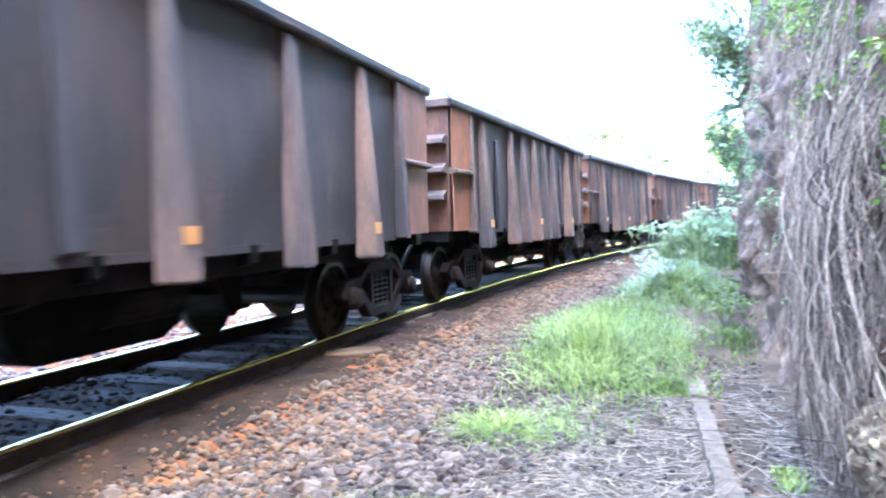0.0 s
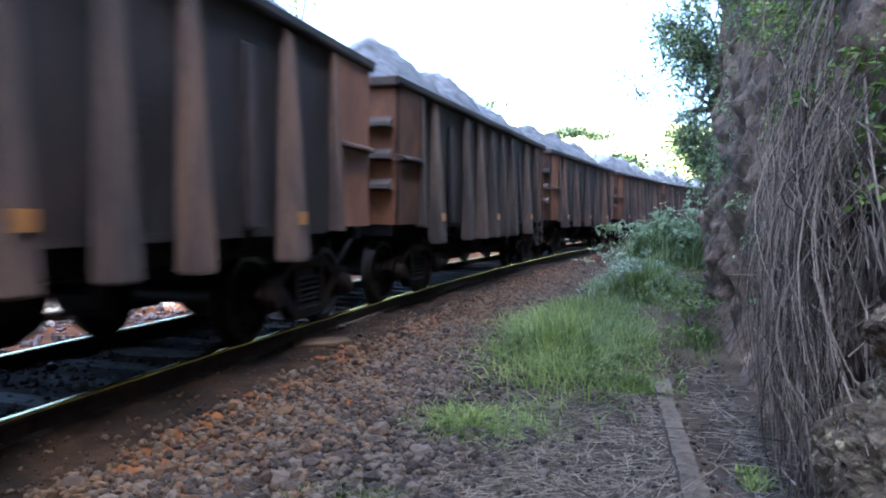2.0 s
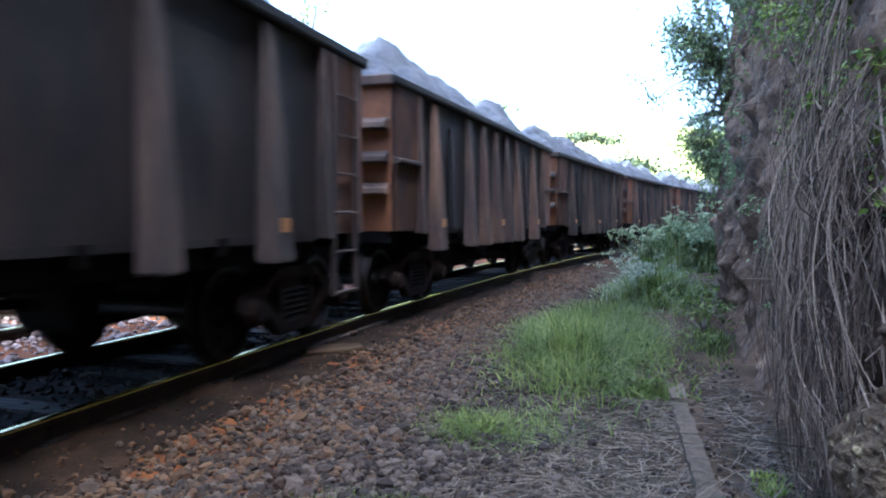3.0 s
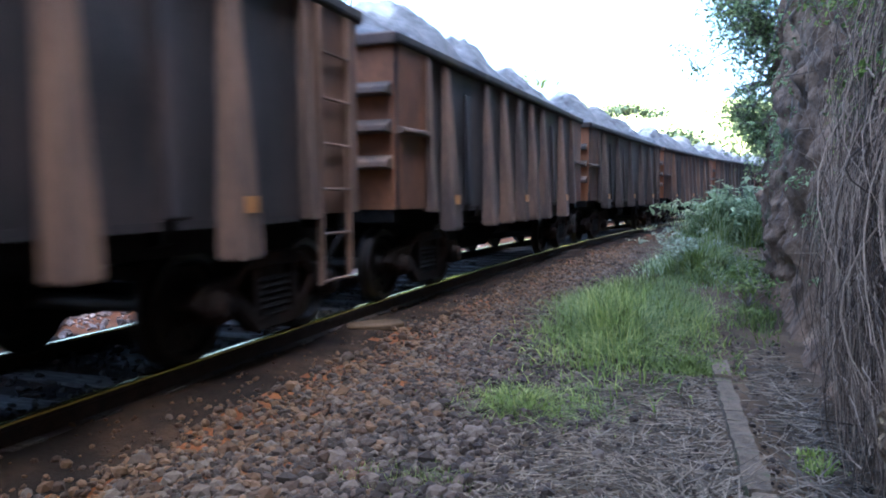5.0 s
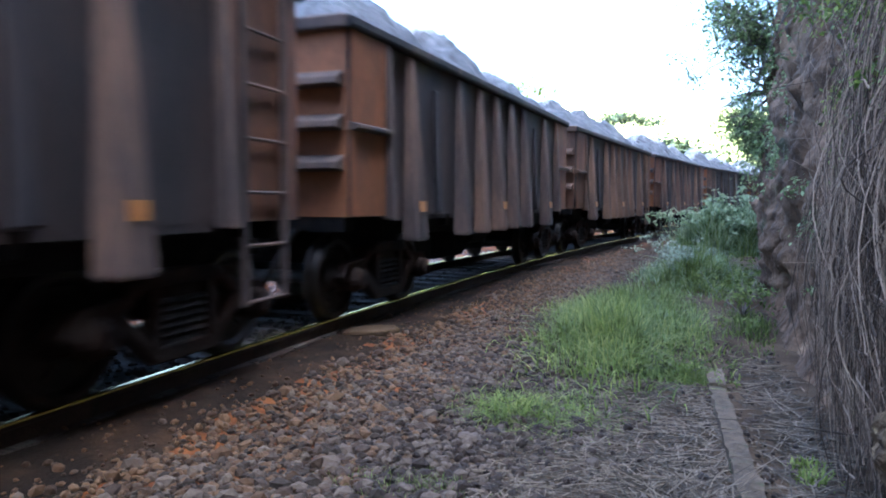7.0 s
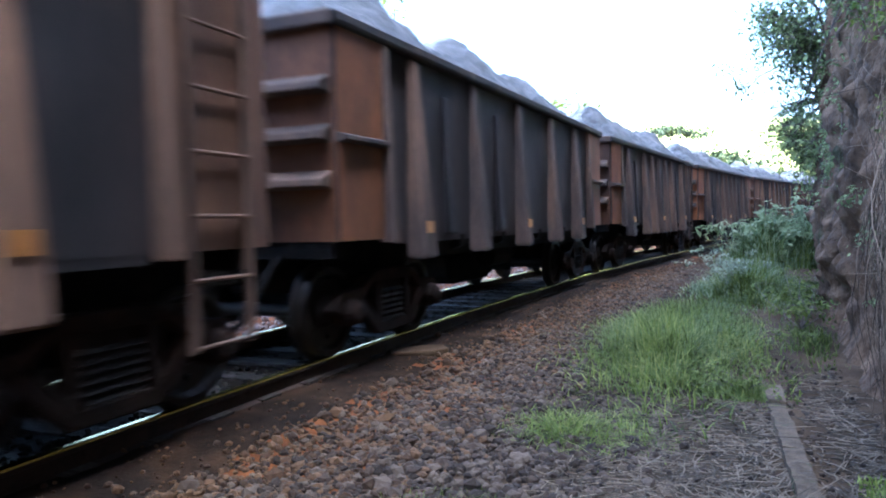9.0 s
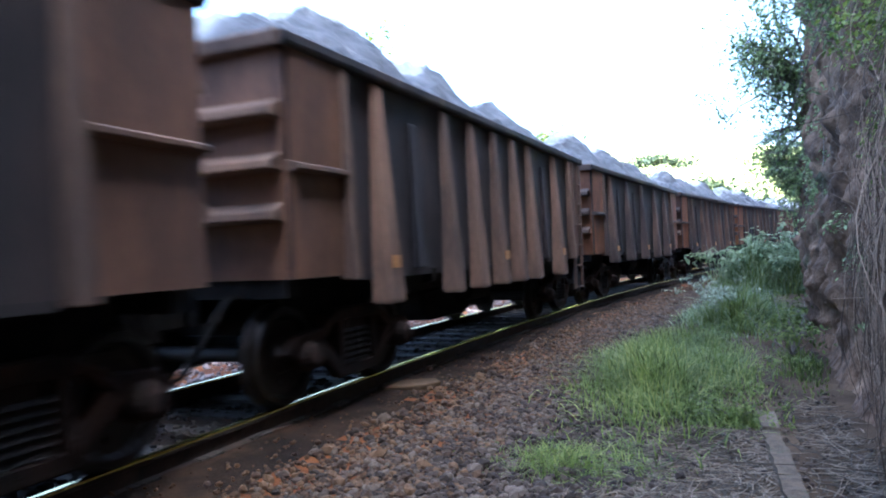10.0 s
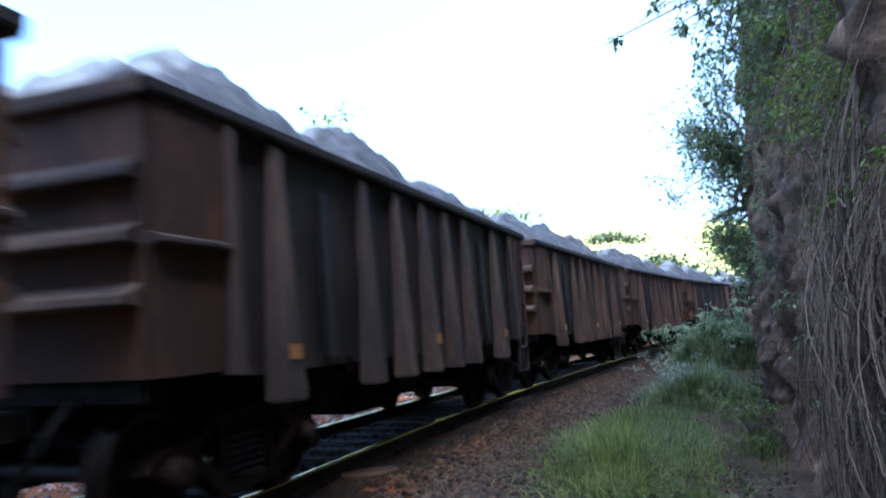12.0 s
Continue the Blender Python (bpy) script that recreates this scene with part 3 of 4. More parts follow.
shrub("yellow-green leafy plant hanging before the cliff", (1.75, 4.6, 2.6), around((1.15, 3.8, 2.1), (0.1, 0.35, 0.22), 20), 0.062, 150, 0.18, M_LEAF_BRIGHT, "vine", 0.008, "vine")
shrub("creeper with small yellow-green leaves on the cliff", (1.5, 6.3, 3.2), around((1.0, 5.3, 2.75), (0.1, 0.8, 0.3), 24), 0.05, 110, 0.2, M_LEAF_BRIGHT, "vine", 0.006, "vine")
shrub("creeper with small leaves among the roots", (1.3, 5.6, 2.0), around((0.88, 5.2, 1.8), (0.06, 0.6, 0.4), 12), 0.06, 34, 0.16, M_LEAF_BRIGHT, "vine", 0.005, "vine")


shrub("small leafy plants rooted in the cliff face", (1.6, 8.5, 1.6), around((1.05, 8.3, 1.5), (0.08, 0.9, 0.5), 12), 0.06, 40, 0.16, M_LEAF, "creeper", 0.006, "vine")
shrub("leafy creeper trailing down the cliff near its edge", (1.9, 14.0, 3.2), around((1.25, 13.0, 1.9), (0.1, 1.3, 0.6), 16), 0.08, 70, 0.24, M_LEAF, "creeper", 0.008, "vine")
shrub("yellow-green creeper trailing from high on the cliff", (1.7, 6.5, 4.2), around((1.1, 6.2, 3.5), (0.1, 1.0, 0.4), 20), 0.055, 100, 0.22, M_LEAF_BRIGHT, "creeper", 0.008, "vine")
shrub("broad-leaved weeds at the foot of the cliff", (0.75, 10.5, 0.0), around((0.75, 11.0, 0.3), (0.2, 1.5, 0.1), 14), 0.075, 56, 0.18, M_GRASS, "weed", 0.006, "weed")
shrub("low leafy weeds beside the kerb end", (0.02, 6.55, 0.0), around((0.0, 6.6, 0.14), (0.26, 0.25, 0.04), 14), 0.04, 60, 0.09, M_GRASS, "weed", 0.003, "weed")

shrub("rounded leafy clump at the foot of the cliff", (1.05, 23.6, 0.0), around((1.1, 23.3, 1.0), (0.5, 0.6, 0.28), 60), 0.2, 70, 0.3, M_REED, "bush", 0.012, "bush")
shrub("pale silvery seed plumes above the plume grass", (0.0, 14.6, 0.0), around((-0.02, 14.6, 0.6), (0.36, 0.9, 0.1), 26), 0.07, 28, 0.15, M_PLUME, "plume_grass", 0.004, "grass")

# ---- distance ----
def far_tree(root, height, radius, n, mat, label, flat=1.0, clumps=14, leaf=0.5):
    holder = new("tree")
    tagged(holder, label, "tree")
    root = Vector(root)
    verts, faces, spots = [], [], []
    top = root + Vector((0, 0, height))
    tube(verts, faces, [root, root.lerp(top, 0.35) + Vector((0.2, 0, 0)), root.lerp(top, 0.75)], [height * 0.02, height * 0.014, height * 0.007], 7)
    for _ in range(clumps):
        c = top + Vector((rng.normal() * radius * 0.55, rng.normal() * radius * 0.55, -abs(rng.normal()) * radius * 0.7 * flat))
        tube(verts, faces, [root.lerp(top, 0.5), root.lerp(top, 0.5).lerp(c, 0.6) + Vector((0, 0, 0.1)), c], [height * 0.006, height * 0.003, height * 0.001], 5)
        for _ in range(n // clumps):
            spots.append(c + Vector((rng.normal(), rng.normal(), rng.normal() * 0.6 * flat)) * radius * 0.26)
    raw("trunk", verts, faces, M_BARK, holder)
    leaf_mesh("crown", spots, leaf, mat, holder)
    return holder


def bearing(azimuth, distance):
    """A place by its angle left of the straight line and its distance from the camera."""
    return -distance * math.sin(radians(azimuth)), distance * math.cos(radians(azimuth))


far_tree((*bearing(4.4, 85), 0), 11.1, 3.1, 900, M_LEAF_FAR, "umbrella-shaped tree standing beyond the train", 0.45, 11, 0.5)
far_tree((*bearing(0.2, 100), 0), 9.3, 4.2, 1400, M_LEAF_FAR, "round dark tree beyond the train", 0.8, 16, 0.7)
far_tree((*bearing(-2.0, 95), 0), 6.4, 4.0, 1200, M_LEAF_FAR, "low dark tree beyond the train", 0.8, 16, 0.7)
far_tree((*bearing(7.5, 90), 0), 8.8, 3.5, 1000, M_LEAF_FAR, "low tree beyond the train", 0.8, 14, 0.7)
far_tree((*bearing(26.5, 27), 0), 10.1, 1.1, 130, M_LEAF_BRIGHT, "slender tree with sunlit yellow leaves beyond the track", 1.0, 9, 0.25)
far_tree((*bearing(14.0, 60), 0), 10.9, 2.0, 500, M_LEAF_BRIGHT, "sunlit yellow-green tree beyond the track", 0.8, 10, 0.45)


def hill_at(u, v):
    x, y = u, v
    f = max(0.0, 1 - ((x + 45) / 190) ** 2) * max(0.0, min(1, (y - 250) / 130))
    return (x, y, -1 + 51 * f ** 0.8 + f * (6 * noise.noise((x * 0.02, y * 0.02, 2)) + 3.0 * noise.turbulence(Vector((x, y, 0)) * 0.07, 4, False)))


hill = sheet("hill", list(np.arange(-260, 160, 5.0)), list(np.arange(250, 480, 5.0)), hill_at, [M_HILL])
tagged(hill, "distant wooded hill in yellow sunlight", "hill", kind="structure")


# ---- the train: steel gondola wagons heaped with ore ----
HALF_L, HALF_W, TOP, FLOOR = 5.04, 1.2, 2.94, 1.08     # the wagon's tub, above the rail
BOGIE_Y, AXLE_Y, WHEEL_R = 3.8, 0.85, 0.42
PITCH, SPEED = 11.224, 10.672                             # coupled length, metres a second
SIDE_RIBS = (-3.56, -1.92, -1.06, -0.2, 0.62, 1.45, 2.98)


def wheelset(parent):
    bm = bmesh.new()
    for s in (-1, 1):
        lathe(bm, [(s * 0.74, 0.09), (s * 0.735, 0.30), (s * 0.72, 0.35), (s * 0.72, 0.455), (s * 0.75, 0.46), (s * 0.76, 0.425), (s * 0.86, 0.415), (s * 0.865, 0.36), (s * 0.81, 0.33),
                   (s * 0.79, 0.16), (s * 0.87, 0.12), (s * 0.87, 0.08)], "x", 28)
        for k in range(6):   # cast marks on the plate that show its turning
            a = math.tau * k / 6
            lathe(bm, [(s * 0.795, 0.028), (s * 0.825, 0.024)], "x", 7, (0, 0.24 * math.cos(a), 0.24 * math.sin(a)))
    lathe(bm, [(-1.0, 0.07), (1.0, 0.07)], "x", 12)
    return part("wheelset", bm, M_WHEEL, parent, "worn steel wheelset with polished treads")


def bogie(parent, y):
    frame_bm = bmesh.new()
    lathe(frame_bm, [(-0.0, 0.2), (0.1, 0.2)], "z", 14, (0, 0, 0.72))
    box(frame_bm, -1.05, 1.05, -0.16, 0.16, 0.5, 0.72)
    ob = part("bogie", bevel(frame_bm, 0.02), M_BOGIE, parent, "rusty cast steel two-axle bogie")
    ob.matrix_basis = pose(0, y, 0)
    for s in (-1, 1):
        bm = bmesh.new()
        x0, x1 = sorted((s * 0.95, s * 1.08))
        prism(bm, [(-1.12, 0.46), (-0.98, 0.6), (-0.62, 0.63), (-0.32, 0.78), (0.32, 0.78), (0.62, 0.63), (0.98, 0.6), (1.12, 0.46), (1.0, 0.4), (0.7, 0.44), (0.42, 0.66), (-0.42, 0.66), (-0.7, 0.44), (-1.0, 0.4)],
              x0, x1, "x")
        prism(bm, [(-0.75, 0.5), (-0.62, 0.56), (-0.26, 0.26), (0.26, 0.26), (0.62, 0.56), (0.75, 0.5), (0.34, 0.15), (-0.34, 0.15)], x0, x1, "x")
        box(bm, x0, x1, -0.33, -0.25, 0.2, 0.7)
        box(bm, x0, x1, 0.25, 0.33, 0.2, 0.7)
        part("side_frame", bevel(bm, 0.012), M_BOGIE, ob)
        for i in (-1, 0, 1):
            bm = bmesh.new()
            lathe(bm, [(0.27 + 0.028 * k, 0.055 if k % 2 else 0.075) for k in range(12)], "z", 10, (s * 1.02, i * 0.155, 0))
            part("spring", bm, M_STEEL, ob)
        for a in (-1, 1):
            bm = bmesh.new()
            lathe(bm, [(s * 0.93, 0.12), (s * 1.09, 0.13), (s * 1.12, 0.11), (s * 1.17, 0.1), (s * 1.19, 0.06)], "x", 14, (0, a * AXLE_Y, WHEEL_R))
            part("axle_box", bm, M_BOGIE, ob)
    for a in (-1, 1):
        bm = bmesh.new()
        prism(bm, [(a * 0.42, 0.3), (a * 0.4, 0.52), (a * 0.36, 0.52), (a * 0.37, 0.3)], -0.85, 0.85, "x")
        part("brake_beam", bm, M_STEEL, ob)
        w = wheelset(ob)
        w.matrix_basis = pose(0, a * AXLE_Y, WHEEL_R)
    return ob


def make_wagon(ladder, wide=False):
    wagon = new("gondola_wagon")
    tagged(wagon, "rust-brown steel gondola wagon with vertical ribs" + (" set wide apart" if wide else " and an end ladder" if ladder else " and plain end corners"), "freight wagon", "wagons of the train")
    # tub: floor, two sides, two ends
    bm = bmesh.new()
    box(bm, -HALF_W + 0.02, HALF_W - 0.02, -HALF_L + 0.02, HALF_L - 0.02, FLOOR + 0.01, FLOOR + 0.08)
    part("floor_plate", bm, M_STEEL, wagon)
    for s in (-1, 1):
        bm = bmesh.new()
        x0, x1 = sorted((s * (HALF_W - 0.012), s * HALF_W))
        box(bm, x0, x1, -HALF_L, HALF_L, FLOOR, TOP)
        bmesh.ops.subdivide_edges(bm, edges=[e for e in bm.edges if abs(e.verts[0].co.y - e.verts[1].co.y) > 1 or abs(e.verts[0].co.z - e.verts[1].co.z) > 1], cuts=22, use_grid_fill=True)
        for v in bm.verts:   # the sheet is dented from loading
            v.co.x += 0.035 * noise.noise((v.co.y * 1.3, v.co.z * 1.4, s * 3 + ladder))
        part("side_wall", bm, M_PAINT, wagon)
        # coping along the top edge and a sill along the bottom
        bm = bmesh.new()
        prism(bm, [(s * (HALF_W - 0.06), TOP - 0.03), (s * (HALF_W + 0.07), TOP - 0.03), (s * (HALF_W + 0.09), TOP + 0.0), (s * (HALF_W + 0.09), TOP + 0.09), (s * (HALF_W - 0.06), TOP + 0.1)], -HALF_L - 0.1, HALF_L + 0.1, "y")
        part("top_coping", bevel(bm, 0.012), M_PAINT, wagon)
        bm = bmesh.new()
        prism(bm, [(s * (HALF_W - 0.1), FLOOR - 0.06), (s * (HALF_W + 0.006), FLOOR - 0.06), (s * (HALF_W + 0.006), FLOOR + 0.0), (s * (HALF_W - 0.1), FLOOR + 0.0)], -HALF_L + 1.1, HALF_L - 1.1, "y")
        part("side_sill", bm, M_PAINT, wagon)
        for i, y in enumerate(SIDE_RIBS):
            if wide and i in (2, 4):
                continue
            bm = bmesh.new()
            w0, w1, d0, d1, low = 0.088, 0.145 if i in (0, 6) else 0.108, 0.06, 0.21, 0.86 if wide else 0.78
            v = [bm.verts.new(c) for c in ((s * HALF_W, y - w0 - 0.03, TOP - 0.03), (s * (HALF_W + d0), y - w0, TOP - 0.05), (s * (HALF_W + d0), y + w0, TOP - 0.05), (s * HALF_W, y + w0 + 0.03, TOP - 0.03),
                                           (s * HALF_W, y - w1 - 0.05, low), (s * (HALF_W + d1), y - w1, low), (s * (HALF_W + d1), y + w1, low), (s * HALF_W, y + w1 + 0.05, low))]
            for f in ((0, 1, 5, 4), (1, 2, 6, 5), (2, 3, 7, 6), (4, 5, 6, 7), (0, 3, 2, 1), (0, 4, 7, 3)):
                bm.faces.new([v[k] for k in f])
            bmesh.ops.recalc_face_normals(bm, faces=bm.faces)
            rib = part("side_rib", bevel(bm, 0.022, 2), M_RIB, wagon)
            if i in (0, 3, 6):
                pl = bmesh.new()
                box(pl, s * (HALF_W + 0.187) - 0.012, s * (HALF_W + 0.187) + 0.012, y - 0.075, y + 0.075, 1.12, 1.24)
                part("reflector", pl, M_PLATE, rib, "faded orange reflector plate")
        for y in (-2.74, -1.06) if wide else (-2.74, 2.32):      # short ribs between the long ones
            bm = bmesh.new()
            prism(bm, [(s * HALF_W, TOP - 0.3), (s * (HALF_W + 0.03), TOP - 0.32), (s * (HALF_W + 0.1), FLOOR + 0.02), (s * HALF_W, FLOOR)], y - 0.08, y + 0.08, "y")
            part("short_rib", bevel(bm, 0.012), M_PAINT, wagon)
        for e in (-1, 1):
            bm = bmesh.new()
            prism(bm, [(s * HALF_W, TOP - 0.03), (s * (HALF_W + 0.07), TOP - 0.03), (s * (HALF_W + 0.16), FLOOR - 0.04), (s * HALF_W, FLOOR - 0.04)], *sorted((e * 4.06 - 0.1, e * 4.18 - 0.1)), "y")
            part("corner_rib", bevel(bm, 0.012), M_RIB, wagon)
            bm = bmesh.new()
            box(bm, *sorted((s * (HALF_W + 0.042), s * (HALF_W + 0.05))), *sorted((e * 4.18 - 0.1, e * (HALF_L + 0.002))), FLOOR + 0.002, TOP - 0.032)
            bmesh.ops.subdivide_edges(bm, edges=bm.edges, cuts=5, use_grid_fill=True)
            for v in bm.verts:
                v.co.x += s * 0.012 * noise.noise((v.co.y * 2.3, v.co.z * 1.9, e * 4 + s))
            part("corner_panel", bm, M_END, wagon)
            if not (ladder and e == 1):
                bm = bmesh.new()
                prism(bm, [(s * HALF_W, 2.03), (s * (HALF_W + 0.13), 1.99), (s * (HALF_W + 0.13), 1.95), (s * HALF_W, 1.92)], *sorted((e * 4.18 - 0.1, e * (HALF_L + 0.005))), "y")
                part("corner_shelf", bevel(bm, 0.006), M_RIB, wagon)
    for e in (-1, 1):
        bm = bmesh.new()
        box(bm, -HALF_W + 0.0, HALF_W - 0.0, *sorted((e * (HALF_L - 0.012), e * (HALF_L + 0.004))), FLOOR, TOP)
        bmesh.ops.subdivide_edges(bm, edges=[x for x in bm.edges if x.calc_length() > 1], cuts=14, use_grid_fill=True)
        for v in bm.verts:
            v.co.y += 0.03 * noise.noise((v.co.x * 1.6, v.co.z * 1.4, e * 5 + ladder))
        part("end_wall", bm, M_END, wagon)
        bm = bmesh.new()
        prism(bm, [(e * (HALF_L - 0.06), TOP - 0.03), (e * (HALF_L + 0.12), TOP - 0.03), (e * (HALF_L + 0.14), TOP + 0.09), (e * (HALF_L - 0.06), TOP + 0.1)], -HALF_W - 0.05, HALF_W + 0.05, "x")
        part("end_coping", bevel(bm, 0.012), M_RIB, wagon)
        for z in (2.42, 2.0, 1.6):
            bm = bmesh.new()
            prism(bm, [(e * HALF_L, z + 0.1), (e * (HALF_L + 0.16), z + 0.02), (e * (HALF_L + 0.17), z - 0.05), (e * HALF_L, z - 0.07)], -HALF_W + 0.03, HALF_W - 0.03, "x")
            part("end_rib", bevel(bm, 0.01), M_RIB, wagon)
        # coupler, its shank, and a brake hose hanging in a bow
        bm = bmesh.new()
        box(bm, -0.1, 0.1, *sorted((e * (HALF_L - 0.1), e * (HALF_L + 0.36))), 0.68, 0.9)
        prism(bm, [(-0.17, e * (HALF_L + 0.34)), (0.19, e * (HALF_L + 0.34)), (0.22, e * (HALF_L + 0.5)), (0.06, e * (HALF_L + 0.53)), (-0.16, e * (HALF_L + 0.46))], 0.6, 0.96, "z")
        part("coupler", bevel(bm, 0.02), M_STEEL, wagon)
        verts, faces = [], []
        pts = [Vector((0.62 - 0.3 * f, e * (HALF_L - 0.05 + 0.52 * f + 0.12 * math.sin(math.pi * f)), 0.98 - 0.66 * math.sin(math.pi * 0.62 * f) ** 1.3)) for f in np.linspace(0, 1, 13)]
        tube(verts, faces, pts, [0.032] * 13, 8)
        raw("brake_hose", verts, faces, M_STEEL, wagon, smooth=True)
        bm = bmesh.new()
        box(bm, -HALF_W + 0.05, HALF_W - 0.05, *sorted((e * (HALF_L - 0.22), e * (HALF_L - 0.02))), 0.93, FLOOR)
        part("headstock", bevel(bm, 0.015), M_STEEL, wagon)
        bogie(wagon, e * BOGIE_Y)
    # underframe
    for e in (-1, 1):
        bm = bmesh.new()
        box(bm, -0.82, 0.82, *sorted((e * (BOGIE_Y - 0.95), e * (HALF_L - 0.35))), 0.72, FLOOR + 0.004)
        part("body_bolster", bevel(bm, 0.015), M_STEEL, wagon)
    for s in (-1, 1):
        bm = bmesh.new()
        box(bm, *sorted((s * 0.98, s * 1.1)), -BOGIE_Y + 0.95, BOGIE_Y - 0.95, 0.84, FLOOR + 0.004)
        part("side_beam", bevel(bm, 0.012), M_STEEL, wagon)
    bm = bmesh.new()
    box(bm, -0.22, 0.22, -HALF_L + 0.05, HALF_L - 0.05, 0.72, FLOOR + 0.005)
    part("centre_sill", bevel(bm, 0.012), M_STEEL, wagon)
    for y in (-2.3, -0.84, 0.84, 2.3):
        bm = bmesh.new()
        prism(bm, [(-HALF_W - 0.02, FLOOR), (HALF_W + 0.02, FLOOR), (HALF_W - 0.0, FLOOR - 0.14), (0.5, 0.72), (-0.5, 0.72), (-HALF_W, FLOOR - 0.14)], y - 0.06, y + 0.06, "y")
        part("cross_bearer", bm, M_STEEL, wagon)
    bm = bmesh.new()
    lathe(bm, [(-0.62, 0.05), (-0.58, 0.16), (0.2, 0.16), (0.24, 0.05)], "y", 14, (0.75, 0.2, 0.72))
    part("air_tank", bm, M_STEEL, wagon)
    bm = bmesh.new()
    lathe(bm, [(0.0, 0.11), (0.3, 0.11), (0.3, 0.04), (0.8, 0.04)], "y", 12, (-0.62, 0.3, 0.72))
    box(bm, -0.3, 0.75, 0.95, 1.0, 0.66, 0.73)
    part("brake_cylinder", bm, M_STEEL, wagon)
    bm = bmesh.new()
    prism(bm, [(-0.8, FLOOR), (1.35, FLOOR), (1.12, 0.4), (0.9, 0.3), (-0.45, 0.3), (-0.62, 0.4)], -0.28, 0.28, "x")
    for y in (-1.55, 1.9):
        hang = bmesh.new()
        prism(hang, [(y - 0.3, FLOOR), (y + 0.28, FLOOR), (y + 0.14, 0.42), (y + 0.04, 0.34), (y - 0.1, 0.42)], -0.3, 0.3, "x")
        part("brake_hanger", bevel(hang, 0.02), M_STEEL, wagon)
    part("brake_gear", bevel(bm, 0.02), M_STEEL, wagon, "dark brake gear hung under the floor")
    if ladder:
        bm = bmesh.new()
        for y in (4.22, 4.78):
            box(bm, HALF_W + 0.05, HALF_W + 0.1, y - 0.02, y + 0.02, 0.45, TOP - 0.05)
            for z in (1.3, 2.6):
                box(bm, HALF_W - 0.01, HALF_W + 0.06, y - 0.02, y + 0.02, z, z + 0.05)
        lad = part("ladder", bm, M_RIB, wagon, "steel end ladder with pale rungs")
        for z in (0.48, 0.9, 1.3, 1.7, 2.1, 2.5):
            bm = bmesh.new()
            lathe(bm, [(4.21, 0.014), (4.79, 0.014)], "y", 8, (HALF_W + 0.09, 0, z))
            part("rung", bm, M_RIB, lad)
    return wagon


def ore_heap(seed):
    """A heap with several crests that fills the tub to the coping and stands above it."""
    r = random.Random(seed)
    crests = [(y + r.uniform(-0.35, 0.35), h + r.uniform(-0.1, 0.12)) for y, h in ((-3.0, 1.06), (-0.2, 1.12), (2.7, 1.02))]
    us, vs = np.linspace(-1.17, 1.17, 30), np.linspace(-5.0, 5.0, 110)
    verts = []
    for v in vs:
        for u in us:
            edge = min(1 - abs(u) / 1.17, (1 - abs(v) / 5.0) * 6)
            h = max(c * math.exp(-((v - y) / 1.25) ** 2) for y, c in crests)
            h = max(h, 0.7) * min(1.0, edge * 1.15) ** 0.72 * 0.98
            q = Vector((u, v, seed * 7.3))
            h += min(1, edge * 4) * (0.11 * noise.noise(q * 1.9) + 0.15 * noise.turbulence(q * 3.5, 5, True) - 0.06)
            verts.append((u, v, TOP - 0.02 + h))
    n = len(us)
    faces = [(j * n + i, j * n + i + 1, (j + 1) * n + i + 1, (j + 1) * n + i) for j in range(len(vs) - 1) for i in range(n - 1)]
    rim = [i for i in range(n)] + [j * n + n - 1 for j in range(1, len(vs))] + [(len(vs) - 1) * n + i for i in range(n - 2, -1, -1)] + [j * n for j in range(len(vs) - 2, 0, -1)]
    low = len(verts)
    verts += [(verts[i][0], verts[i][1], FLOOR + 0.1) for i in rim]
    for k in range(len(rim)):
        m = (k + 1) % len(rim)
        faces.append((rim[k], low + k, low + m, rim[m]))
    faces.append(tuple(low + k for k in range(len(rim)))[::-1])
    ob = raw("ore_load", verts, faces, M_ORE)
    return tagged(ob, "heaped load of grey crushed ore in the wagon", "ore load", "loads of the train")


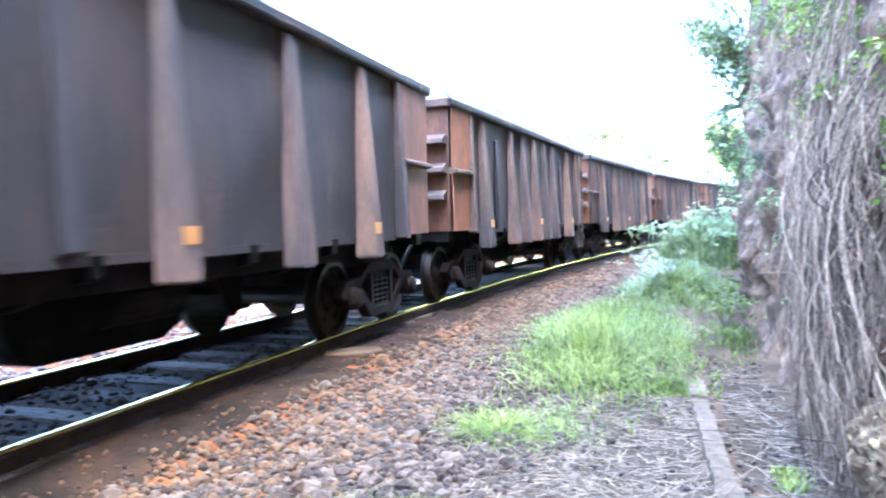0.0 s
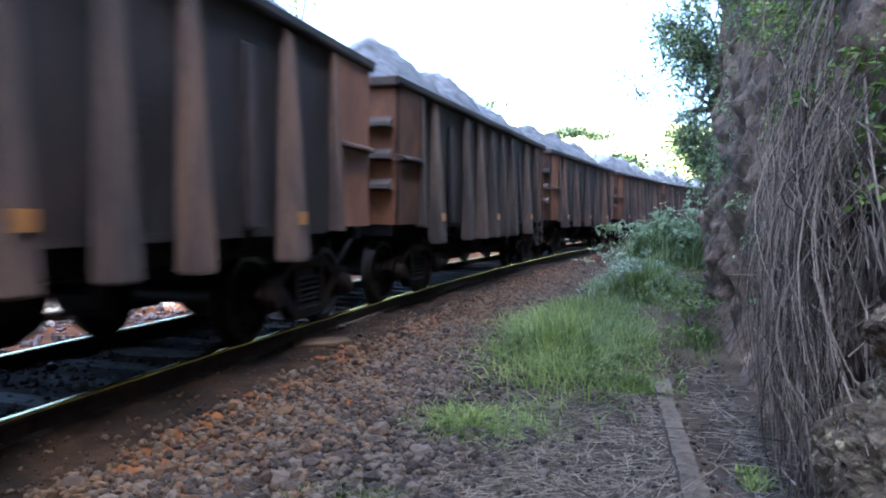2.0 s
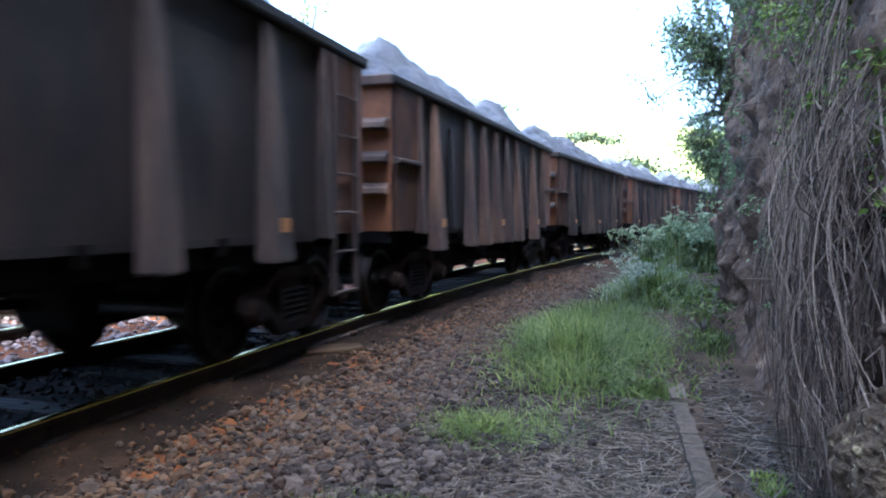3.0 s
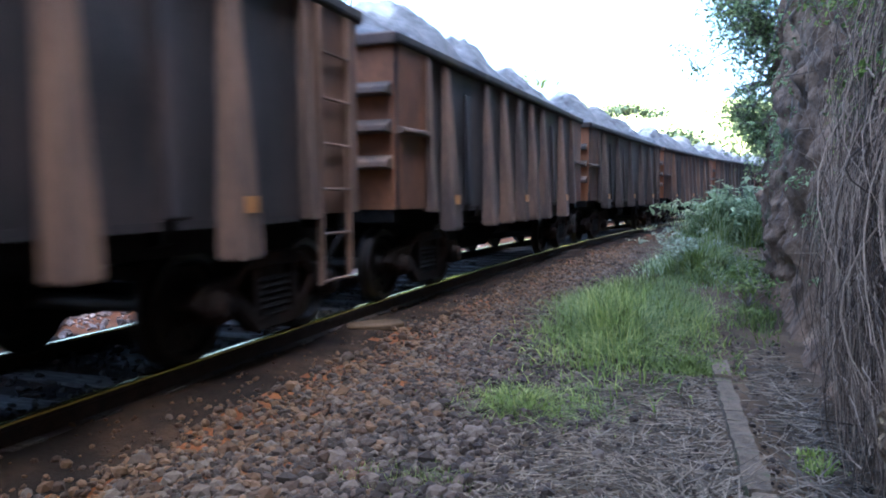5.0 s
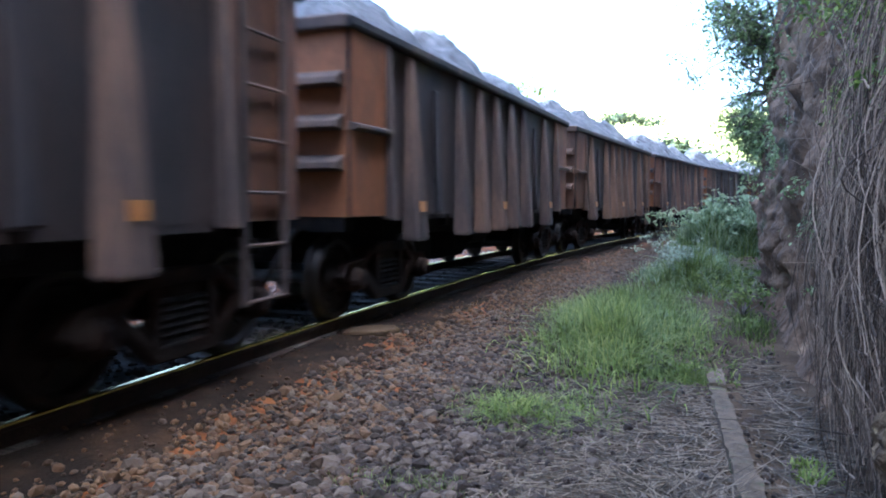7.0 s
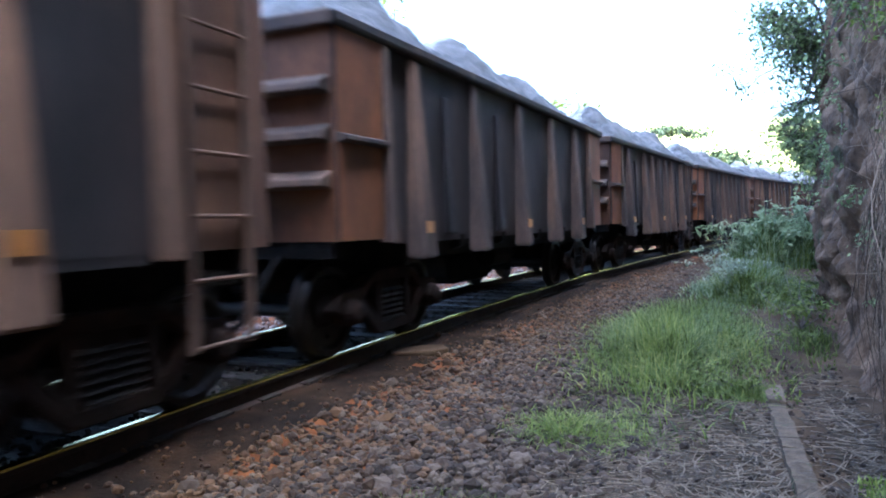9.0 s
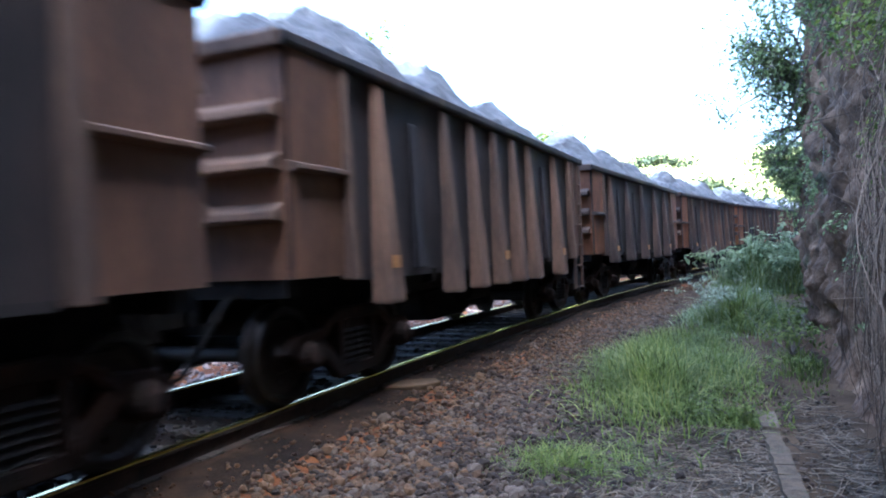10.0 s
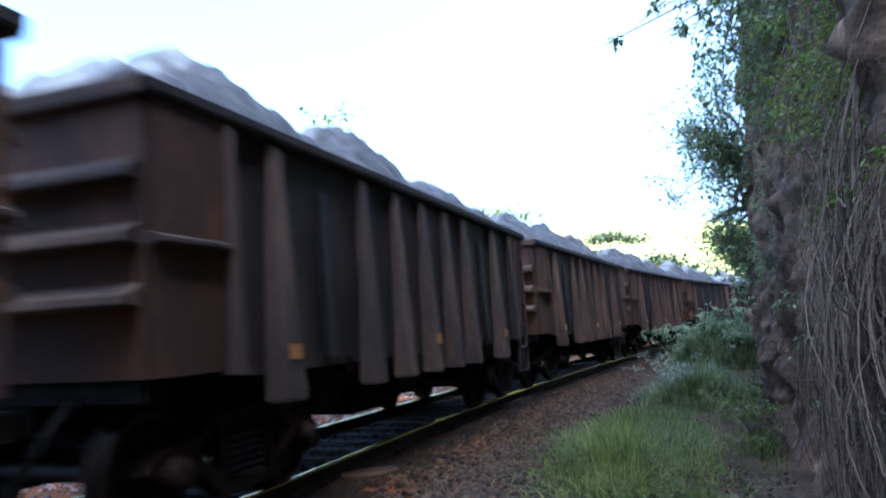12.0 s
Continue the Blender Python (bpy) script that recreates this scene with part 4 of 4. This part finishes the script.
FIRST, LAST = -5, 14
kinds = {(ladder, wide): make_wagon(ladder, wide) for ladder in (True, False) for wide in (False, True)}
heaps = [ore_heap(k) for k in range(5)]
train = []
used = {}
for k in range(FIRST, LAST + 1):
    src = kinds[k % 2 == 0, k in (1, 6, 9)]      # three wagons have fewer long ribs
    wagon = copy_thing(src, pose(0, 0, 0)) if src.name in used else src
    used[src.name] = True
    heap = heaps[k % 5]
    load = copy_thing(heap, pose(0, 0, 0)) if heap.name in used else heap
    used[heap.name] = True
    train.append((k, wagon, load))
    shade = "dark" if k in (-3, -2, 6, 8) else "brown" if k in (-1, 0, 4) else ""
    if shade:       # some wagons are grimier, some freshly rusted
        swap = {M_PAINT: M_PAINT_DARK, M_RIB: M_RIB_DARK} if shade == "dark" else {M_END: M_PAINT_BROWN, M_RIB: M_RIB_BROWN}
        for o in wagon.children_recursive:
            if o.data.materials[0] in swap:
                o.material_slots[0].link = "OBJECT"
                o.material_slots[0].material = swap[o.data.materials[0]]
        tagged(wagon, ("grimy dark brown" if shade == "dark" else "freshly rusted orange-brown") + " steel gondola wagon with vertical ribs")


def wagon_pose(k, t):
    """Wagon k rides with its two bogies on the line."""
    s = 10.07 + SPEED * (t - 10.0) + PITCH * k
    a, b = line(s - BOGIE_Y)[0], line(s + BOGIE_Y)[0]
    m, d = (a + b) / 2, b - a
    return pose(m.x, m.y, RAIL_Z, 0, 0, math.degrees(math.atan2(-d.x, d.y)))


def motions():
    times = [i * 0.5 for i in range(25)]
    spin = math.degrees(SPEED / WHEEL_R) / FPS
    wheel_keys = {}
    for k, wagon, load in train:
        rows = [(t, wagon_pose(k, t)) for t in times]
        walk(wagon, rows)
        walk(load, rows)
        for w in [o for o in wagon.children_recursive if o.name.startswith("wheelset")]:
            y = round(w.location.y, 2)
            if y not in wheel_keys:
                walk(w, [(i / FPS, pose(0, y, WHEEL_R, -spin * i)) for i in range(12 * FPS + 1)])
                wheel_keys[y] = w.animation_data
            else:       # all wheels turn alike
                w.rotation_mode = "QUATERNION"
                keys = w.animation_data_create()
                keys.action = wheel_keys[y].action
                keys.action_slot = wheel_keys[y].action_slot


motions()
